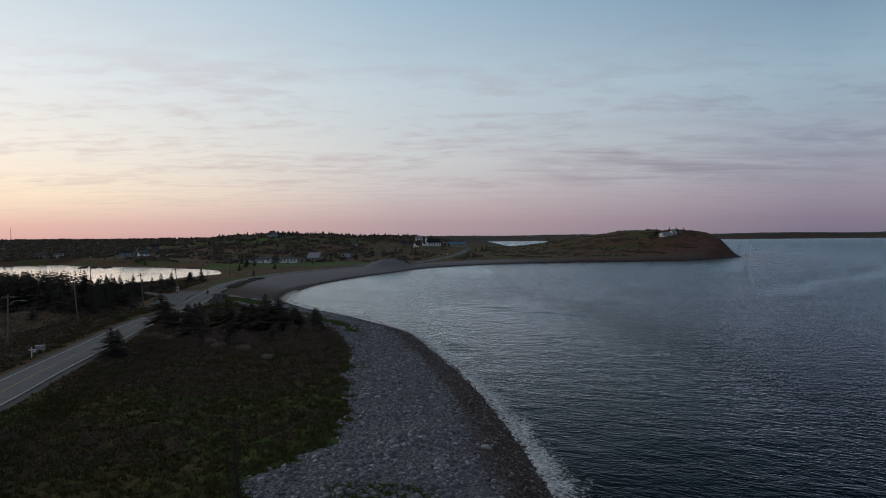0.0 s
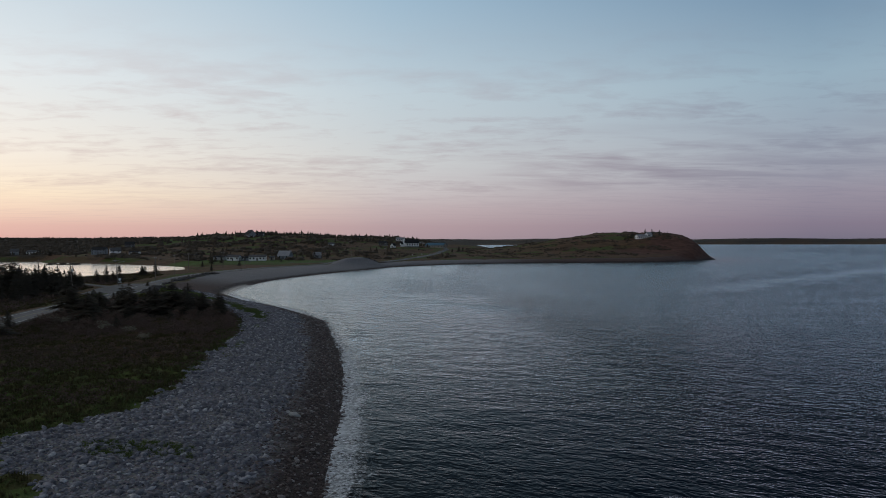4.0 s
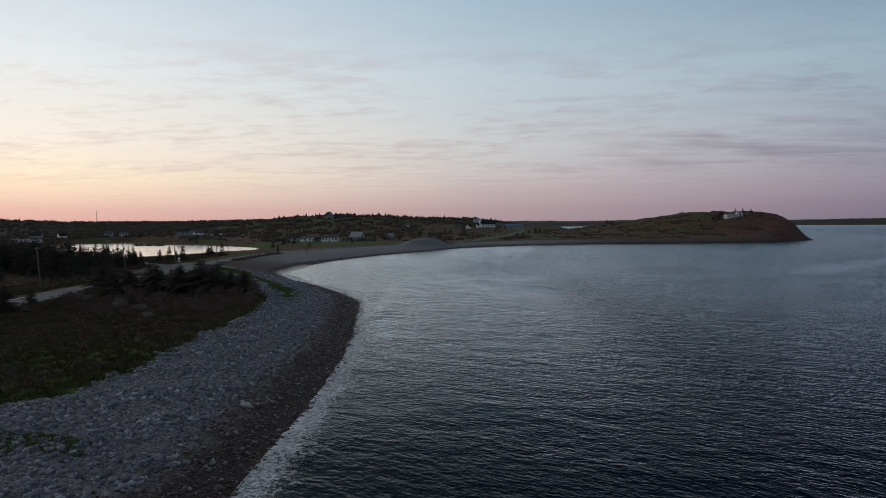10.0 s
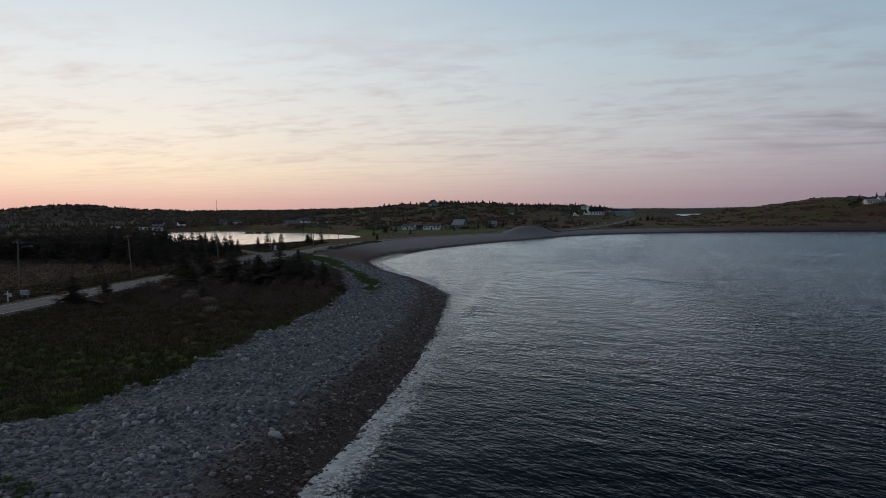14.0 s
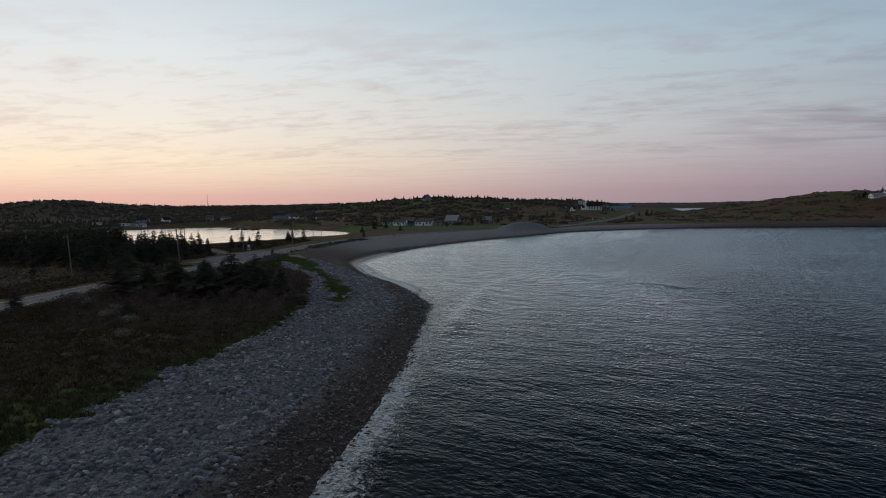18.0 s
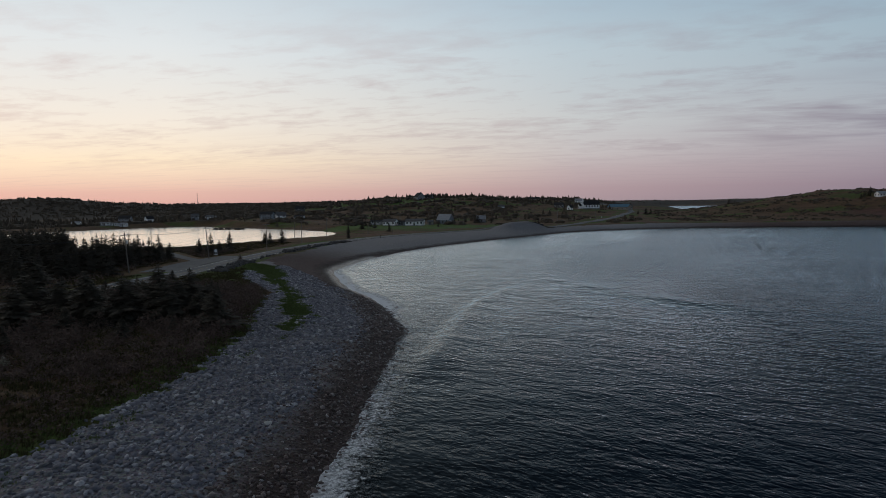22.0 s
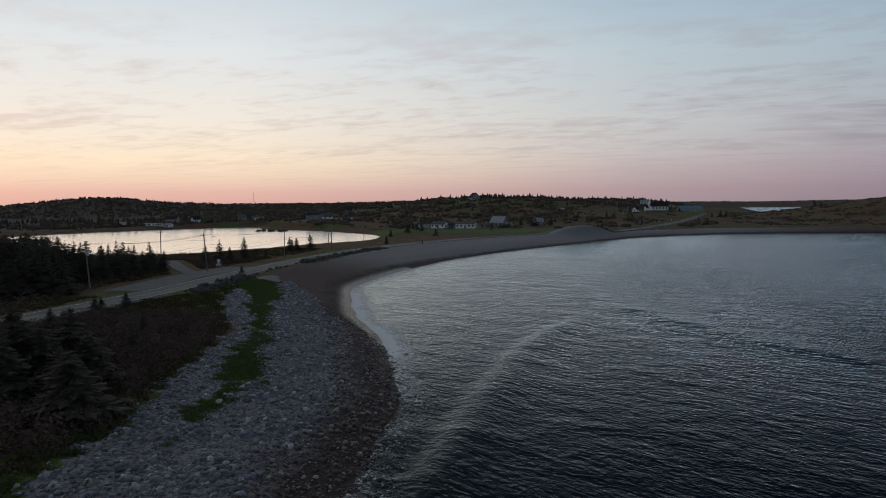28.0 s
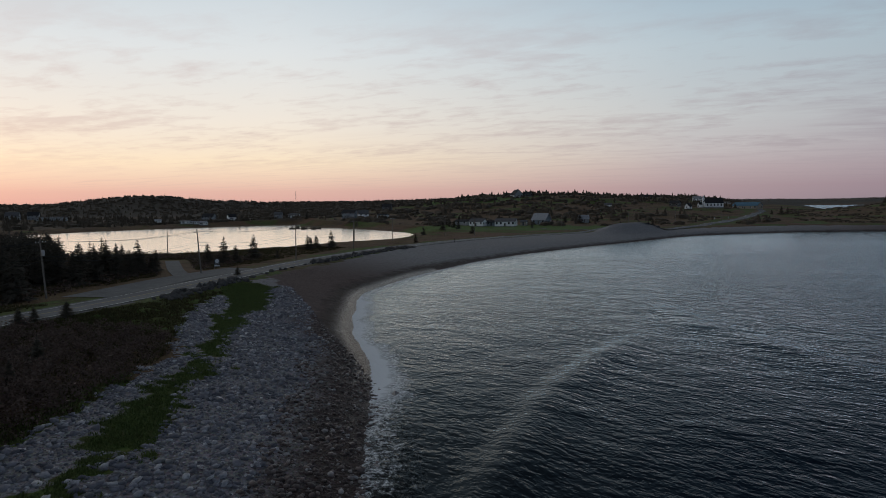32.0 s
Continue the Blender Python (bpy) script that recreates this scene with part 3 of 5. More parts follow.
arm_near = spline([(10.5, 140), (9, 153), (8, 166), (7, 180), (6.5, 195), (8, 212), (12, 236)], 2)
arm_far = spline([(74, 186), (52, 200), (34, 217), (21, 236), (12, 254)][::-1], 2)[::-1]
far_d = distance(SX, SY, arm_far)
SZ = 0.05 * waves(SX, SY, 22, 61) * smooth(-np.abs(SX), -55, -40) * smooth(-SY, -310, -270) + 0.62 * breaker(arm_near, 1.5, 3.4, 135, 240)
SZ += 0.34 * np.exp(-(far_d / 3.4) ** 2) * smooth(SY, 184, 205)
slick_line = spline([(140, 258), (156, 278), (188, 318), (228, 352), (300, 420), (420, 520)], 8)
CALM = np.exp(-((distance(SX, SY, slick_line) + 5 * waves(SX, SY, 60, 63)) / (7 + 0.03 * np.maximum(SX - 120, 0))) ** 2) * smooth(SX, 130, 165)
CALM = np.maximum(CALM, 0.35 * smooth(waves(SX, SY * 2.2, 130, 64), 0.35, 0.8) * smooth(SD, 40, 120))
sea = sheet("sea", sxs, sys_, SZ, [w.m], {"shore": SD, "calm": CALM, "open_sea": SD + 200 * smooth(SX, 40, 100), "surf": np.clip(0.62 + 0.38 * smooth(-SY, -122, -98) + 0.95 * smooth(SY, 176, 196) * smooth(-SY, -268, -240) + 0.18 * smooth(SY, 245, 268) + 0.25 * waves(SX, SY, 30, 62), 0.12, 1.65)})
tagged(sea, "dark rippled sea water with foam along the shore", "water", kind="structure")

pw = Mat("pond_water", 0.13, spec=0.5)
pw.b.inputs["IOR"].default_value = 1.33
pw.colour((0.02, 0.022, 0.022))
pw.rough(0.8)
pw.normal(pw.bump(pw.noise(0.9, 4.0), 0.05, 0.2))
ptilt = pw.b.inputs["Normal"].links[0].from_socket
pgloss = pw.node("ShaderNodeBsdfAnisotropic", Roughness=0.18, Color=(1.0, 0.955, 0.91, 1.0), Normal=ptilt)
pfres = pw.node("ShaderNodeFresnel", IOR=1.33, Normal=ptilt)
pboth = pw.node("ShaderNodeMixShader", Fac=pw.math("MULTIPLY", pfres.outputs[0], 2.6, True))
pw.t.links.new(pw.b.outputs[0], pboth.inputs[1])
pw.t.links.new(pgloss.outputs[0], pboth.inputs[2])
pw.t.links.new(pboth.outputs[0], pw.t.nodes["Material Output"].inputs["Surface"])
pxs, pys = steps((-430, -120, 10)), steps((285, 670, 10))
pond = sheet("pond", pxs, pys, np.full((len(pys), len(pxs)), POND_Z), [pw.m])
tagged(pond, "calm pond mirroring the bright evening sky", "water", kind="structure")


# ---- road ----
def ribbon(name, line, offset, width, lift_, mat, zfun=None, label="", kind="structure", thick=0.12):
    """A strip with thickness that follows a line."""
    n = np.gradient(line, axis=0)
    n = np.stack([n[:, 1], -n[:, 0]], 1) / np.linalg.norm(n, axis=1)[:, None]
    bm = bmesh.new()
    rows = []
    for (x, y), (nx, ny) in zip(line, n):
        zc = ground_at(x, y) + lift_
        l, r = offset - width / 2, offset + width / 2
        rows.append([bm.verts.new(v) for v in ((x + nx * l, y + ny * l, zc - thick), (x + nx * l, y + ny * l, zc), (x + nx * r, y + ny * r, zc), (x + nx * r, y + ny * r, zc - thick))])
    for a, b in zip(rows, rows[1:]):
        for k in range(3):
            bm.faces.new((a[k], a[k + 1], b[k + 1], b[k]))
    me = bpy.data.meshes.new(name)
    bmesh.ops.recalc_face_normals(bm, faces=bm.faces)
    bm.to_mesh(me)
    bm.free()
    me.materials.append(mat)
    return tagged(new(name, me), label, "road", kind=kind)


a_ = Mat("asphalt", 0.75, spec=0.45)
an = a_.noise(0.6, 5.0)
a_.colour(a_.mix(a_.range(a_.noise(0.12, 3.0, 0.5, (1, 0.2, 1)), 0.45, 0.65), a_.ramp(an, (0.3, (0.085, 0.085, 0.090)), (0.7, (0.135, 0.132, 0.135))), (0.06, 0.062, 0.068)))
a_.normal(a_.bump(a_.noise(40.0, 3.0), 0.3, 0.01))
white = plain("road_paint", (0.62, 0.62, 0.60), 0.6, vary=0.2, scale=1.5)
yellow = plain("yellow_paint", (0.42, 0.30, 0.08), 0.6, vary=0.3, scale=1.5)
verge = plain("gravel_verge", (0.12, 0.116, 0.112), 0.95, vary=0.35, scale=4)
road_s = spline(ROAD, 3)
ribbon("road_shoulder", road_s, 0, 9.4, 0.02, verge, label="grey gravel shoulder of the coast road")
ribbon("road", road_s, 0, 7.0, 0.10, a_.m, label="worn grey asphalt coast road with painted lines")
for off, m_, nm, wd in ((-3.1, white, "white", 0.13), (3.1, white, "white", 0.13), (0.0, yellow, "yellow", 0.11)):
    ribbon("road_line", road_s, off, wd, 0.105, m_, label="faded %s line painted along the road" % nm, thick=0.02)

# ---- building blocks ----
def part(name, bm, material, parent=None, label="", smooth_it=False):
    """Links a bmesh as one mesh object, under parent if there is one."""
    me = bpy.data.meshes.new(name)
    bmesh.ops.recalc_face_normals(bm, faces=bm.faces)
    bm.to_mesh(me)
    bm.free()
    me.materials.append(material)
    if smooth_it:
        me.polygons.foreach_set("use_smooth", np.full(len(me.polygons), True))
    ob = new(name, me)
    if parent is not None:
        ob.parent = parent
    return tagged(ob, label)


def box(size, at=(0, 0, 0), rz=0, bm=None, taper=1.0):
    """A box that stands on at; taper narrows its top."""
    bm = bm or bmesh.new()
    sx, sy, sz = (v / 2 for v in size)
    m = pose(*at, 0, 0, rz)
    v = [bm.verts.new(m @ Vector((x * sx * (taper if z else 1), y * sy * (taper if z else 1), z * 2 * sz))) for z in (0, 1) for x, y in ((-1, -1), (1, -1), (1, 1), (-1, 1))]
    for f in ((3, 2, 1, 0), (4, 5, 6, 7), (0, 1, 5, 4), (1, 2, 6, 5), (2, 3, 7, 6), (3, 0, 4, 7)):
        bm.faces.new([v[i] for i in f])
    return bm


def tube(points, radii, sides=6, bm=None):
    """A tapering round bar through points."""
    bm = bm or bmesh.new()
    rings = []
    pts = [Vector(p) for p in points]
    for i, p in enumerate(pts):
        d = (pts[min(i + 1, len(pts) - 1)] - pts[max(i - 1, 0)]).normalized()
        q = d.to_track_quat("Z", "Y")
        r = radii[i] if isinstance(radii, (list, tuple)) else radii
        rings.append([bm.verts.new(p + q @ Vector((r * math.cos(2 * math.pi * k / sides), r * math.sin(2 * math.pi * k / sides), 0))) for k in range(sides)])
    for a, b in zip(rings, rings[1:]):
        for k in range(sides):
            bm.faces.new((a[k], a[(k + 1) % sides], b[(k + 1) % sides], b[k]))
    bm.faces.new(rings[0][::-1])
    bm.faces.new(rings[-1])
    return bm


def raw(name, verts, faces, mat, smooth_it=False):
    """A mesh object out of arrays of places and of triangles or quads."""
    verts, faces = np.asarray(verts, float).reshape(-1, 3), np.asarray(faces, int)
    k = faces.shape[1]
    me = bpy.data.meshes.new(name)
    me.vertices.add(len(verts))
    me.vertices.foreach_set("co", verts.ravel())
    me.loops.add(faces.size)
    me.loops.foreach_set("vertex_index", faces.ravel())
    me.polygons.add(len(faces))
    me.polygons.foreach_set("loop_start", np.arange(len(faces)) * k)
    me.polygons.foreach_set("loop_total", np.full(len(faces), k))
    me.polygons.foreach_set("use_smooth", np.full(len(faces), smooth_it))
    me.update(calc_edges=True)
    me.materials.append(mat)
    return new(name, me)


def grounds(x, y):
    """Heights of the ground at many places."""
    i = np.clip(np.searchsorted(gxs, x) - 1, 0, len(gxs) - 2)
    j = np.clip(np.searchsorted(gys, y) - 1, 0, len(gys) - 2)
    u, v = (x - gxs[i]) / (gxs[i + 1] - gxs[i]), (y - gys[j]) / (gys[j + 1] - gys[j])
    return (GZ[j, i] * (1 - u) + GZ[j, i + 1] * u) * (1 - v) + (GZ[j + 1, i] * (1 - u) + GZ[j + 1, i + 1] * u) * v


def field(grid, x, y):
    i = np.clip(np.searchsorted(gxs, x), 0, len(gxs) - 1)
    j = np.clip(np.searchsorted(gys, y), 0, len(gys) - 1)
    return grid[j, i]


def islands(name, dark, light, rough=0.9, third=None, spec=0.2):
    """A material whose colour differs from piece to piece of a joined mesh."""
    m = Mat(name, rough, spec=spec)
    r = m.t.nodes.new("ShaderNodeNewGeometry").outputs["Random Per Island"]
    c = m.ramp(r, (0.0, dark), (1.0, light)) if third is None else m.ramp(r, (0.0, dark), (0.8, light), (0.97, third))
    n = m.noise(4.0, 4.0)
    m.colour(m.mix(m.range(n, 0.35, 0.7, 0.0, 0.5), c, tuple(v * 0.6 for v in dark)))
    m.normal(m.bump(m.noise(14.0, 3.0), 0.4, 0.03))
    return m.m


rnd = random.Random(7)
nrg = np.random.RandomState(7)

needle_mat = islands("spruce_needles", (0.064, 0.054, 0.041), (0.124, 0.104, 0.076))
bark_mat = plain("bark", (0.055, 0.043, 0.034), 0.95, vary=0.4, scale=5)
wood_mat = plain("weathered_pole_wood", (0.20, 0.17, 0.145), 0.9, vary=0.3, scale=6)
dead_mat = plain("dead_wood", (0.05, 0.04, 0.033), 0.9, vary=0.35, scale=5)
steel_mat = plain("galvanised_steel", (0.34, 0.35, 0.36), 0.45, 0.8, vary=0.15, scale=8)
wire_mat = plain("cable", (0.03, 0.03, 0.032), 0.6, vary=0.1)
white_mat = plain("white_paint", (0.74, 0.75, 0.76), 0.6, vary=0.06, scale=2)
dark_mat = plain("black_paint", (0.025, 0.025, 0.028), 0.6, vary=0.2)
glass = Mat("window_glass", 0.08, spec=0.7)
glass.colour(glass.ramp(glass.noise(0.7, 2.0), (0.3, (0.012, 0.014, 0.018)), (0.7, (0.03, 0.034, 0.04))))
glass_mat = glass.m
rock_mat = islands("boulder_rock", (0.055, 0.055, 0.058), (0.16, 0.155, 0.15))
pale_rock = plain("pale_granite", (0.50, 0.49, 0.47), 0.85, vary=0.2, scale=3)


# ---- trees ----
def spruce_mesh(seed, height=8.0, spread=0.20, bare=0.12, sprays=7):
    """Trunk and crown of a spruce: tiers of drooping boughs with gaps between them."""
    r = random.Random(seed)
    trunk = tube([(0, 0, -0.3), (0.02, 0, height * 0.45), (0, 0.02, height * 0.98)], [height * 0.022, height * 0.014, 0.015], 6)
    verts, faces = [], []
    z = height * bare
    while z < height * 0.985:
        rel = (z / height - bare) / (1 - bare)
        reach = height * spread * (1 - rel) ** 0.85 * r.uniform(0.72, 1.12) + 0.10
        n = max(5, int(11 - 5 * rel))
        off = r.random() * 6.28
        for k in range(n):
            if r.random() < 0.13:
                continue
            a = off + 6.283 * k / n + r.uniform(-0.25, 0.25)
            ln = reach * r.uniform(0.65, 1.12)
            drop = ln * r.uniform(0.10, 0.45)
            wd = ln * r.uniform(0.16, 0.28) + 0.05
            ca, sa = math.cos(a), math.sin(a)
            for j in range(sprays):
                u = (0.28, 0.45, 0.6, 0.72, 0.84, 0.94, 1.0)[j if sprays == 7 else 3 * j] * r.uniform(0.9, 1.05)
                s2 = (j % 2 * 2 - 1) * wd * 0.55 * (1.1 - u) * 2 * r.uniform(0.5, 1.3)
                px, py, pz = ca * ln * u - sa * s2, sa * ln * u + ca * s2, z - drop * u * 1.2 + 0.16 * ln * u * u
                half, wide = ln * r.uniform(0.17, 0.3) + 0.06, wd * r.uniform(0.35, 0.75) * (1.35 - 0.7 * u) * (1.0 if sprays == 7 else 1.8) + 0.03
                a2 = a + (j % 2 * 2 - 1) * r.uniform(0.1, 0.9)
                c2, s3 = math.cos(a2), math.sin(a2)
                sag = half * r.uniform(0.1, 0.7)
                b = len(verts)
                verts += [(px - c2 * half, py - s3 * half, pz + sag * 0.3 + 0.04), (px - s3 * wide, py + c2 * wide, pz - sag * 0.4), (px + c2 * half, py + s3 * half, pz - sag), (px + s3 * wide, py - c2 * wide, pz - sag * 0.4 - 0.05)]
                faces += [(b, b + 1, b + 2), (b, b + 2, b + 3)]
        z += height * (1.0 if sprays == 7 else 1.3) * r.uniform(0.035, 0.062) * (1.15 - 0.5 * rel)
    verts += [(0.06, 0, height * 0.94), (-0.05, 0.05, height * 0.94), (-0.04, -0.06, height * 0.94), (0, 0, height * 1.03)]
    b = len(verts) - 4
    faces += [(b, b + 1, b + 3), (b + 1, b + 2, b + 3), (b + 2, b, b + 3)]
    return trunk, verts, faces


def spruce(seed, height, spread, label, bare=0.1):
    root = new("spruce_tree")
    t, v, f = spruce_mesh(seed, height, spread, bare)
    part("trunk", t, bark_mat, root)
    c = raw("crown", v, f, needle_mat)
    c.parent = root
    return tagged(root, label, "tree", "spruces of the shore")


templates = [spruce(100 + i, 8.0, sp, lab, ba) for i, (sp, lab, ba) in enumerate((
    (0.36, "dark green spruce tree with drooping boughs", 0.08), (0.30, "slim dark spruce with a pointed crown", 0.10),
    (0.42, "broad dark spruce with ragged boughs", 0.05), (0.34, "wind-thinned spruce with gaps in its crown", 0.16), (0.42, "low bushy spruce in rough grass", 0.03)))]
used = set()


def plant(x, y, h, kind=None, wide=1.0):
    """A spruce of height h on the ground at x, y."""
    k = rnd.randrange(4) if kind is None else kind
    s = 0.8 * h / 8.0
    m = Matrix.LocRotScale((x, y, ground_at(x, y) - 0.05), Euler((rnd.uniform(-0.03, 0.03), rnd.uniform(-0.03, 0.03), rnd.uniform(0, 6.28))), (wide * s * rnd.uniform(0.9, 1.15), wide * s * rnd.uniform(0.9, 1.15), s))
    if k not in used:
        used.add(k)
        templates[k].matrix_basis = m
        return templates[k]
    t = templates[k]
    keep, t.matrix_basis = t.matrix_basis.copy(), Matrix.Identity(4)
    ob = copy_thing(t, m)
    t.matrix_basis = keep
    return ob


def canopy(name, places, label):
    """Spruces too many to count, in one mesh."""
    vs, fs, n = [], [], 0
    for x, y, h in places:
        t = rnd.randrange(4)
        co, tri = crowns[t]
        s, a = 0.1 * h, rnd.uniform(0, 6.28)
        q = co * np.array((s * rnd.uniform(0.9, 1.15), s * rnd.uniform(0.9, 1.15), s))
        vs.append(np.stack([q[:, 0] * math.cos(a) - q[:, 1] * math.sin(a) + x, q[:, 0] * math.sin(a) + q[:, 1] * math.cos(a) + y, q[:, 2] + ground_at(x, y) - 0.05], 1))
        fs.append(tri + n)
        n += len(co)
    return tagged(raw(name, np.concatenate(vs), np.concatenate(fs), needle_mat), label, "trees", kind="stuff")


crowns = []
for i, sp in enumerate((0.36, 0.30, 0.42, 0.34)):
    stem, co, tri = spruce_mesh(140 + i, 8.0, sp, 0.06, 3)
    stem.free()
    crowns.append((np.array(co), np.array(tri)))
behind = []
# along the pond and the pull-off
for x, y, h, k in ((-103.9, 281, 9.2, 0), (-104.8, 295, 9.0, 0), (-102.6, 284.5, 6.4, 2), (-105.9, 277, 7.0, 2), (-101.2, 249, 9.8, 0), (-101.4, 254, 6.8, 2), (-103, 252, 6.0, 2), (-99.4, 251, 5.6, 2), (-110.7, 247.5, 10.0, 1),
                   (-103.2, 242, 10.2, 0), (-98.2, 239.7, 9.8, 0), (-99.7, 227, 11.2, 0), (-105.4, 237, 9.4, 2), (-101.5, 246.5, 7.4, 2), (-106, 244, 8.6, 0), (-96.5, 233, 8.8, 2), (-101, 233, 9.6, 0), (-107, 241, 9.2, 1),
                   (-94, 226, 8.4, 2), (-104.5, 246, 7.6, 0), (-98, 244.5, 6.0, 2), (-108.5, 301, 4.6, 4), (-109, 330, 6.6, 2), (-110.5, 334, 5.4, 2), (-111, 338.5, 6.0, 2), (-107.5, 343, 8.2, 0), (-100, 300, 3.4, 4)):
    plant(x, y, h, k)
tall = 0
for i in range(620):
    x, y = rnd.uniform(-250, -86), rnd.uniform(176, 300)
    a_x, a_y = np.array([x]), np.array([y])
    if distance(a_x, a_y, lot_line)[0] < 11 or distance(a_x, a_y, track_line)[0] < 7 or field(PIN, a_x, a_y)[0] < 4 or field(RD, a_x, a_y)[0] < 15:
        continue
    off = math.hypot(x - 22.7, y - 123.5)
    dense = x < 22.7 - 1.19 * (y - 123.5) and y > 196 - 0.35 * (x + 120)
    if dense:
        h = min(rnd.uniform(8.0, 12.0), (18.6 - 0.031 * off - 3.6) / 0.8)
    elif 205 < y < 262:
        h = min(rnd.uniform(5.0, 9.0), (18.6 - 0.046 * off - 3.6) / 0.8)
    else:
        continue
    if h < 2.5 or (not dense and rnd.random() < 0.5):
        continue
    if x > -128 and tall < 110:
        tall += 1
        plant(x, y, h)
    else:
        behind.append((x, y, h))
for i in range(420):
    x, y = rnd.uniform(-190, -98), rnd.uniform(205, 285)
    if x < 22.7 - 1.205 * (y - 123.5) and x < 30.8 - 0.90 * (y - 65.6) and field(PIN, np.array([x]), np.array([y]))[0] > 4:
        crown_top = 21.6 - 0.0325 * math.hypot(x - 30.8, y - 65.6) - rnd.uniform(0, 1.6)
        behind.append((x, y, (crown_top - ground_at(x, y)) / 0.8))
for i in range(330):
    x, y = rnd.uniform(-330, -96), rnd.uniform(60, 250)
    if x < -150 and y < 215 and field(PIN, np.array([x]), np.array([y]))[0] > 4 and waves(np.array([x]), np.array([y]), 50, 76)[0] > -0.35:
        behind.append((x, y, rnd.uniform(6.5, 11.0)))
canopy("spruce_wood", behind, "dense dark spruce wood beside the pond")
# between road and beach
for x, y, h, k in ((-55.5, 154.5, 7.6, 0), (-49.6, 153.6, 5.2, 0), (-43.5, 153, 4.6, 2), (-36, 151, 5.4, 2), (-31.3, 151.7, 7.2, 0), (-28.8, 152.1, 5.0, 2), (-41, 148, 6.4, 0), (-38, 145.4, 6.8, 0),
                   (-33, 146, 6.1, 2), (-19.5, 146.5, 5.0, 2), (-44, 139, 5.5, 2), (-49.4, 115.8, 4.6, 0), (-54, 128.6, 3.2, 4), (-27, 147, 5.2, 0), (-46, 149, 5.2, 2), (-24, 150, 4.2, 4), (-52.5, 150, 5.4, 2),
                   (-29.5, 156, 6.2, 0), (-33.5, 154, 5.0, 2), (-25.5, 154.5, 4.4, 2), (-57.6, 168.5, 3.2, 2), (-58.8, 174, 2.6, 4), (-60.9, 197, 2.3, 4), (-59.5, 189, 2.6, 2), (-62.6, 193.5, 2.0, 4),
                   (-46, 160, 3.2, 4), (-40, 162, 3.0, 4), (-52, 165, 3.2, 2), (-48, 171, 2.8, 4), (-54, 178, 2.8, 2), (-33, 127, 2.4, 4), (-40, 133, 2.6, 4), (-27, 138, 2.6, 4), (-22, 141, 2.4, 4), (-36, 139, 3.4, 2),
                   (-75.6, 251.2, 2.0, 4), (-47.5, 110.5, 1.8, 4)):
    plant(x, y, h * (1.12 if h > 4 else 1.0) / 0.78, k, 1.7 if h > 4 else 1.4)
for i in range(26):
    x, y = rnd.uniform(-58, -22), rnd.uniform(138, 176)
    a_x, a_y = np.array([x]), np.array([y])
    if field(RD, a_x, a_y)[0] > 8 and field(BEACH, a_x, a_y)[0] < 0.1 and distance(a_x, a_y, edge_line)[0] > 4 and distance(a_x, a_y, strip_line)[0] > 6:
        plant(x, y, rnd.uniform(2.6, 5.0), rnd.choice((0, 2, 2, 4)))
# inland of the road
for i in range(16):
    x, y = rnd.uniform(-200, -90), rnd.uniform(130, 200)
    if x > -0.32 * (y - 100) - 84:
        continue
    plant(x, y, rnd.uniform(3.5, 7.5))
for x, y, h, k in ((-96, 175, 5, 4), (-90.5, 378, 5.0, 4), (-98, 465, 6, 0), (-123, 487, 7, 2), (-116, 444, 6, 2), (-123, 511, 7.5, 0), (-82.5, 527, 4, 4), (-68, 597, 8, 2), (-64, 601, 8.5, 0), (-58, 606, 7.5, 2), (-80, 606, 7, 0),
                   (-19, 576, 5, 4), (67, 780, 9, 2), (72, 786, 8, 0), (77, 749, 6, 4), (92, 659, 5, 4), (135, 693, 5, 4), (153, 838, 8, 0), (160, 846, 5, 4), (-133, 530, 6, 2), (-140, 540, 7, 0),
                   (252, 752, 8, 1), (257, 756, 7, 2), (262, 768, 8, 2), (283, 764, 7, 2), (290, 760, 6, 4), (276, 766, 8, 1), (248, 748, 6, 4), (296, 752, 5, 4), (-236, 592, 5, 4), (-330, 668, 6, 4)):
    plant(x, y, h, k)
for k, t in enumerate(templates):
    if k not in used:
        plant(-100 - 5 * k, 190, 5, k)


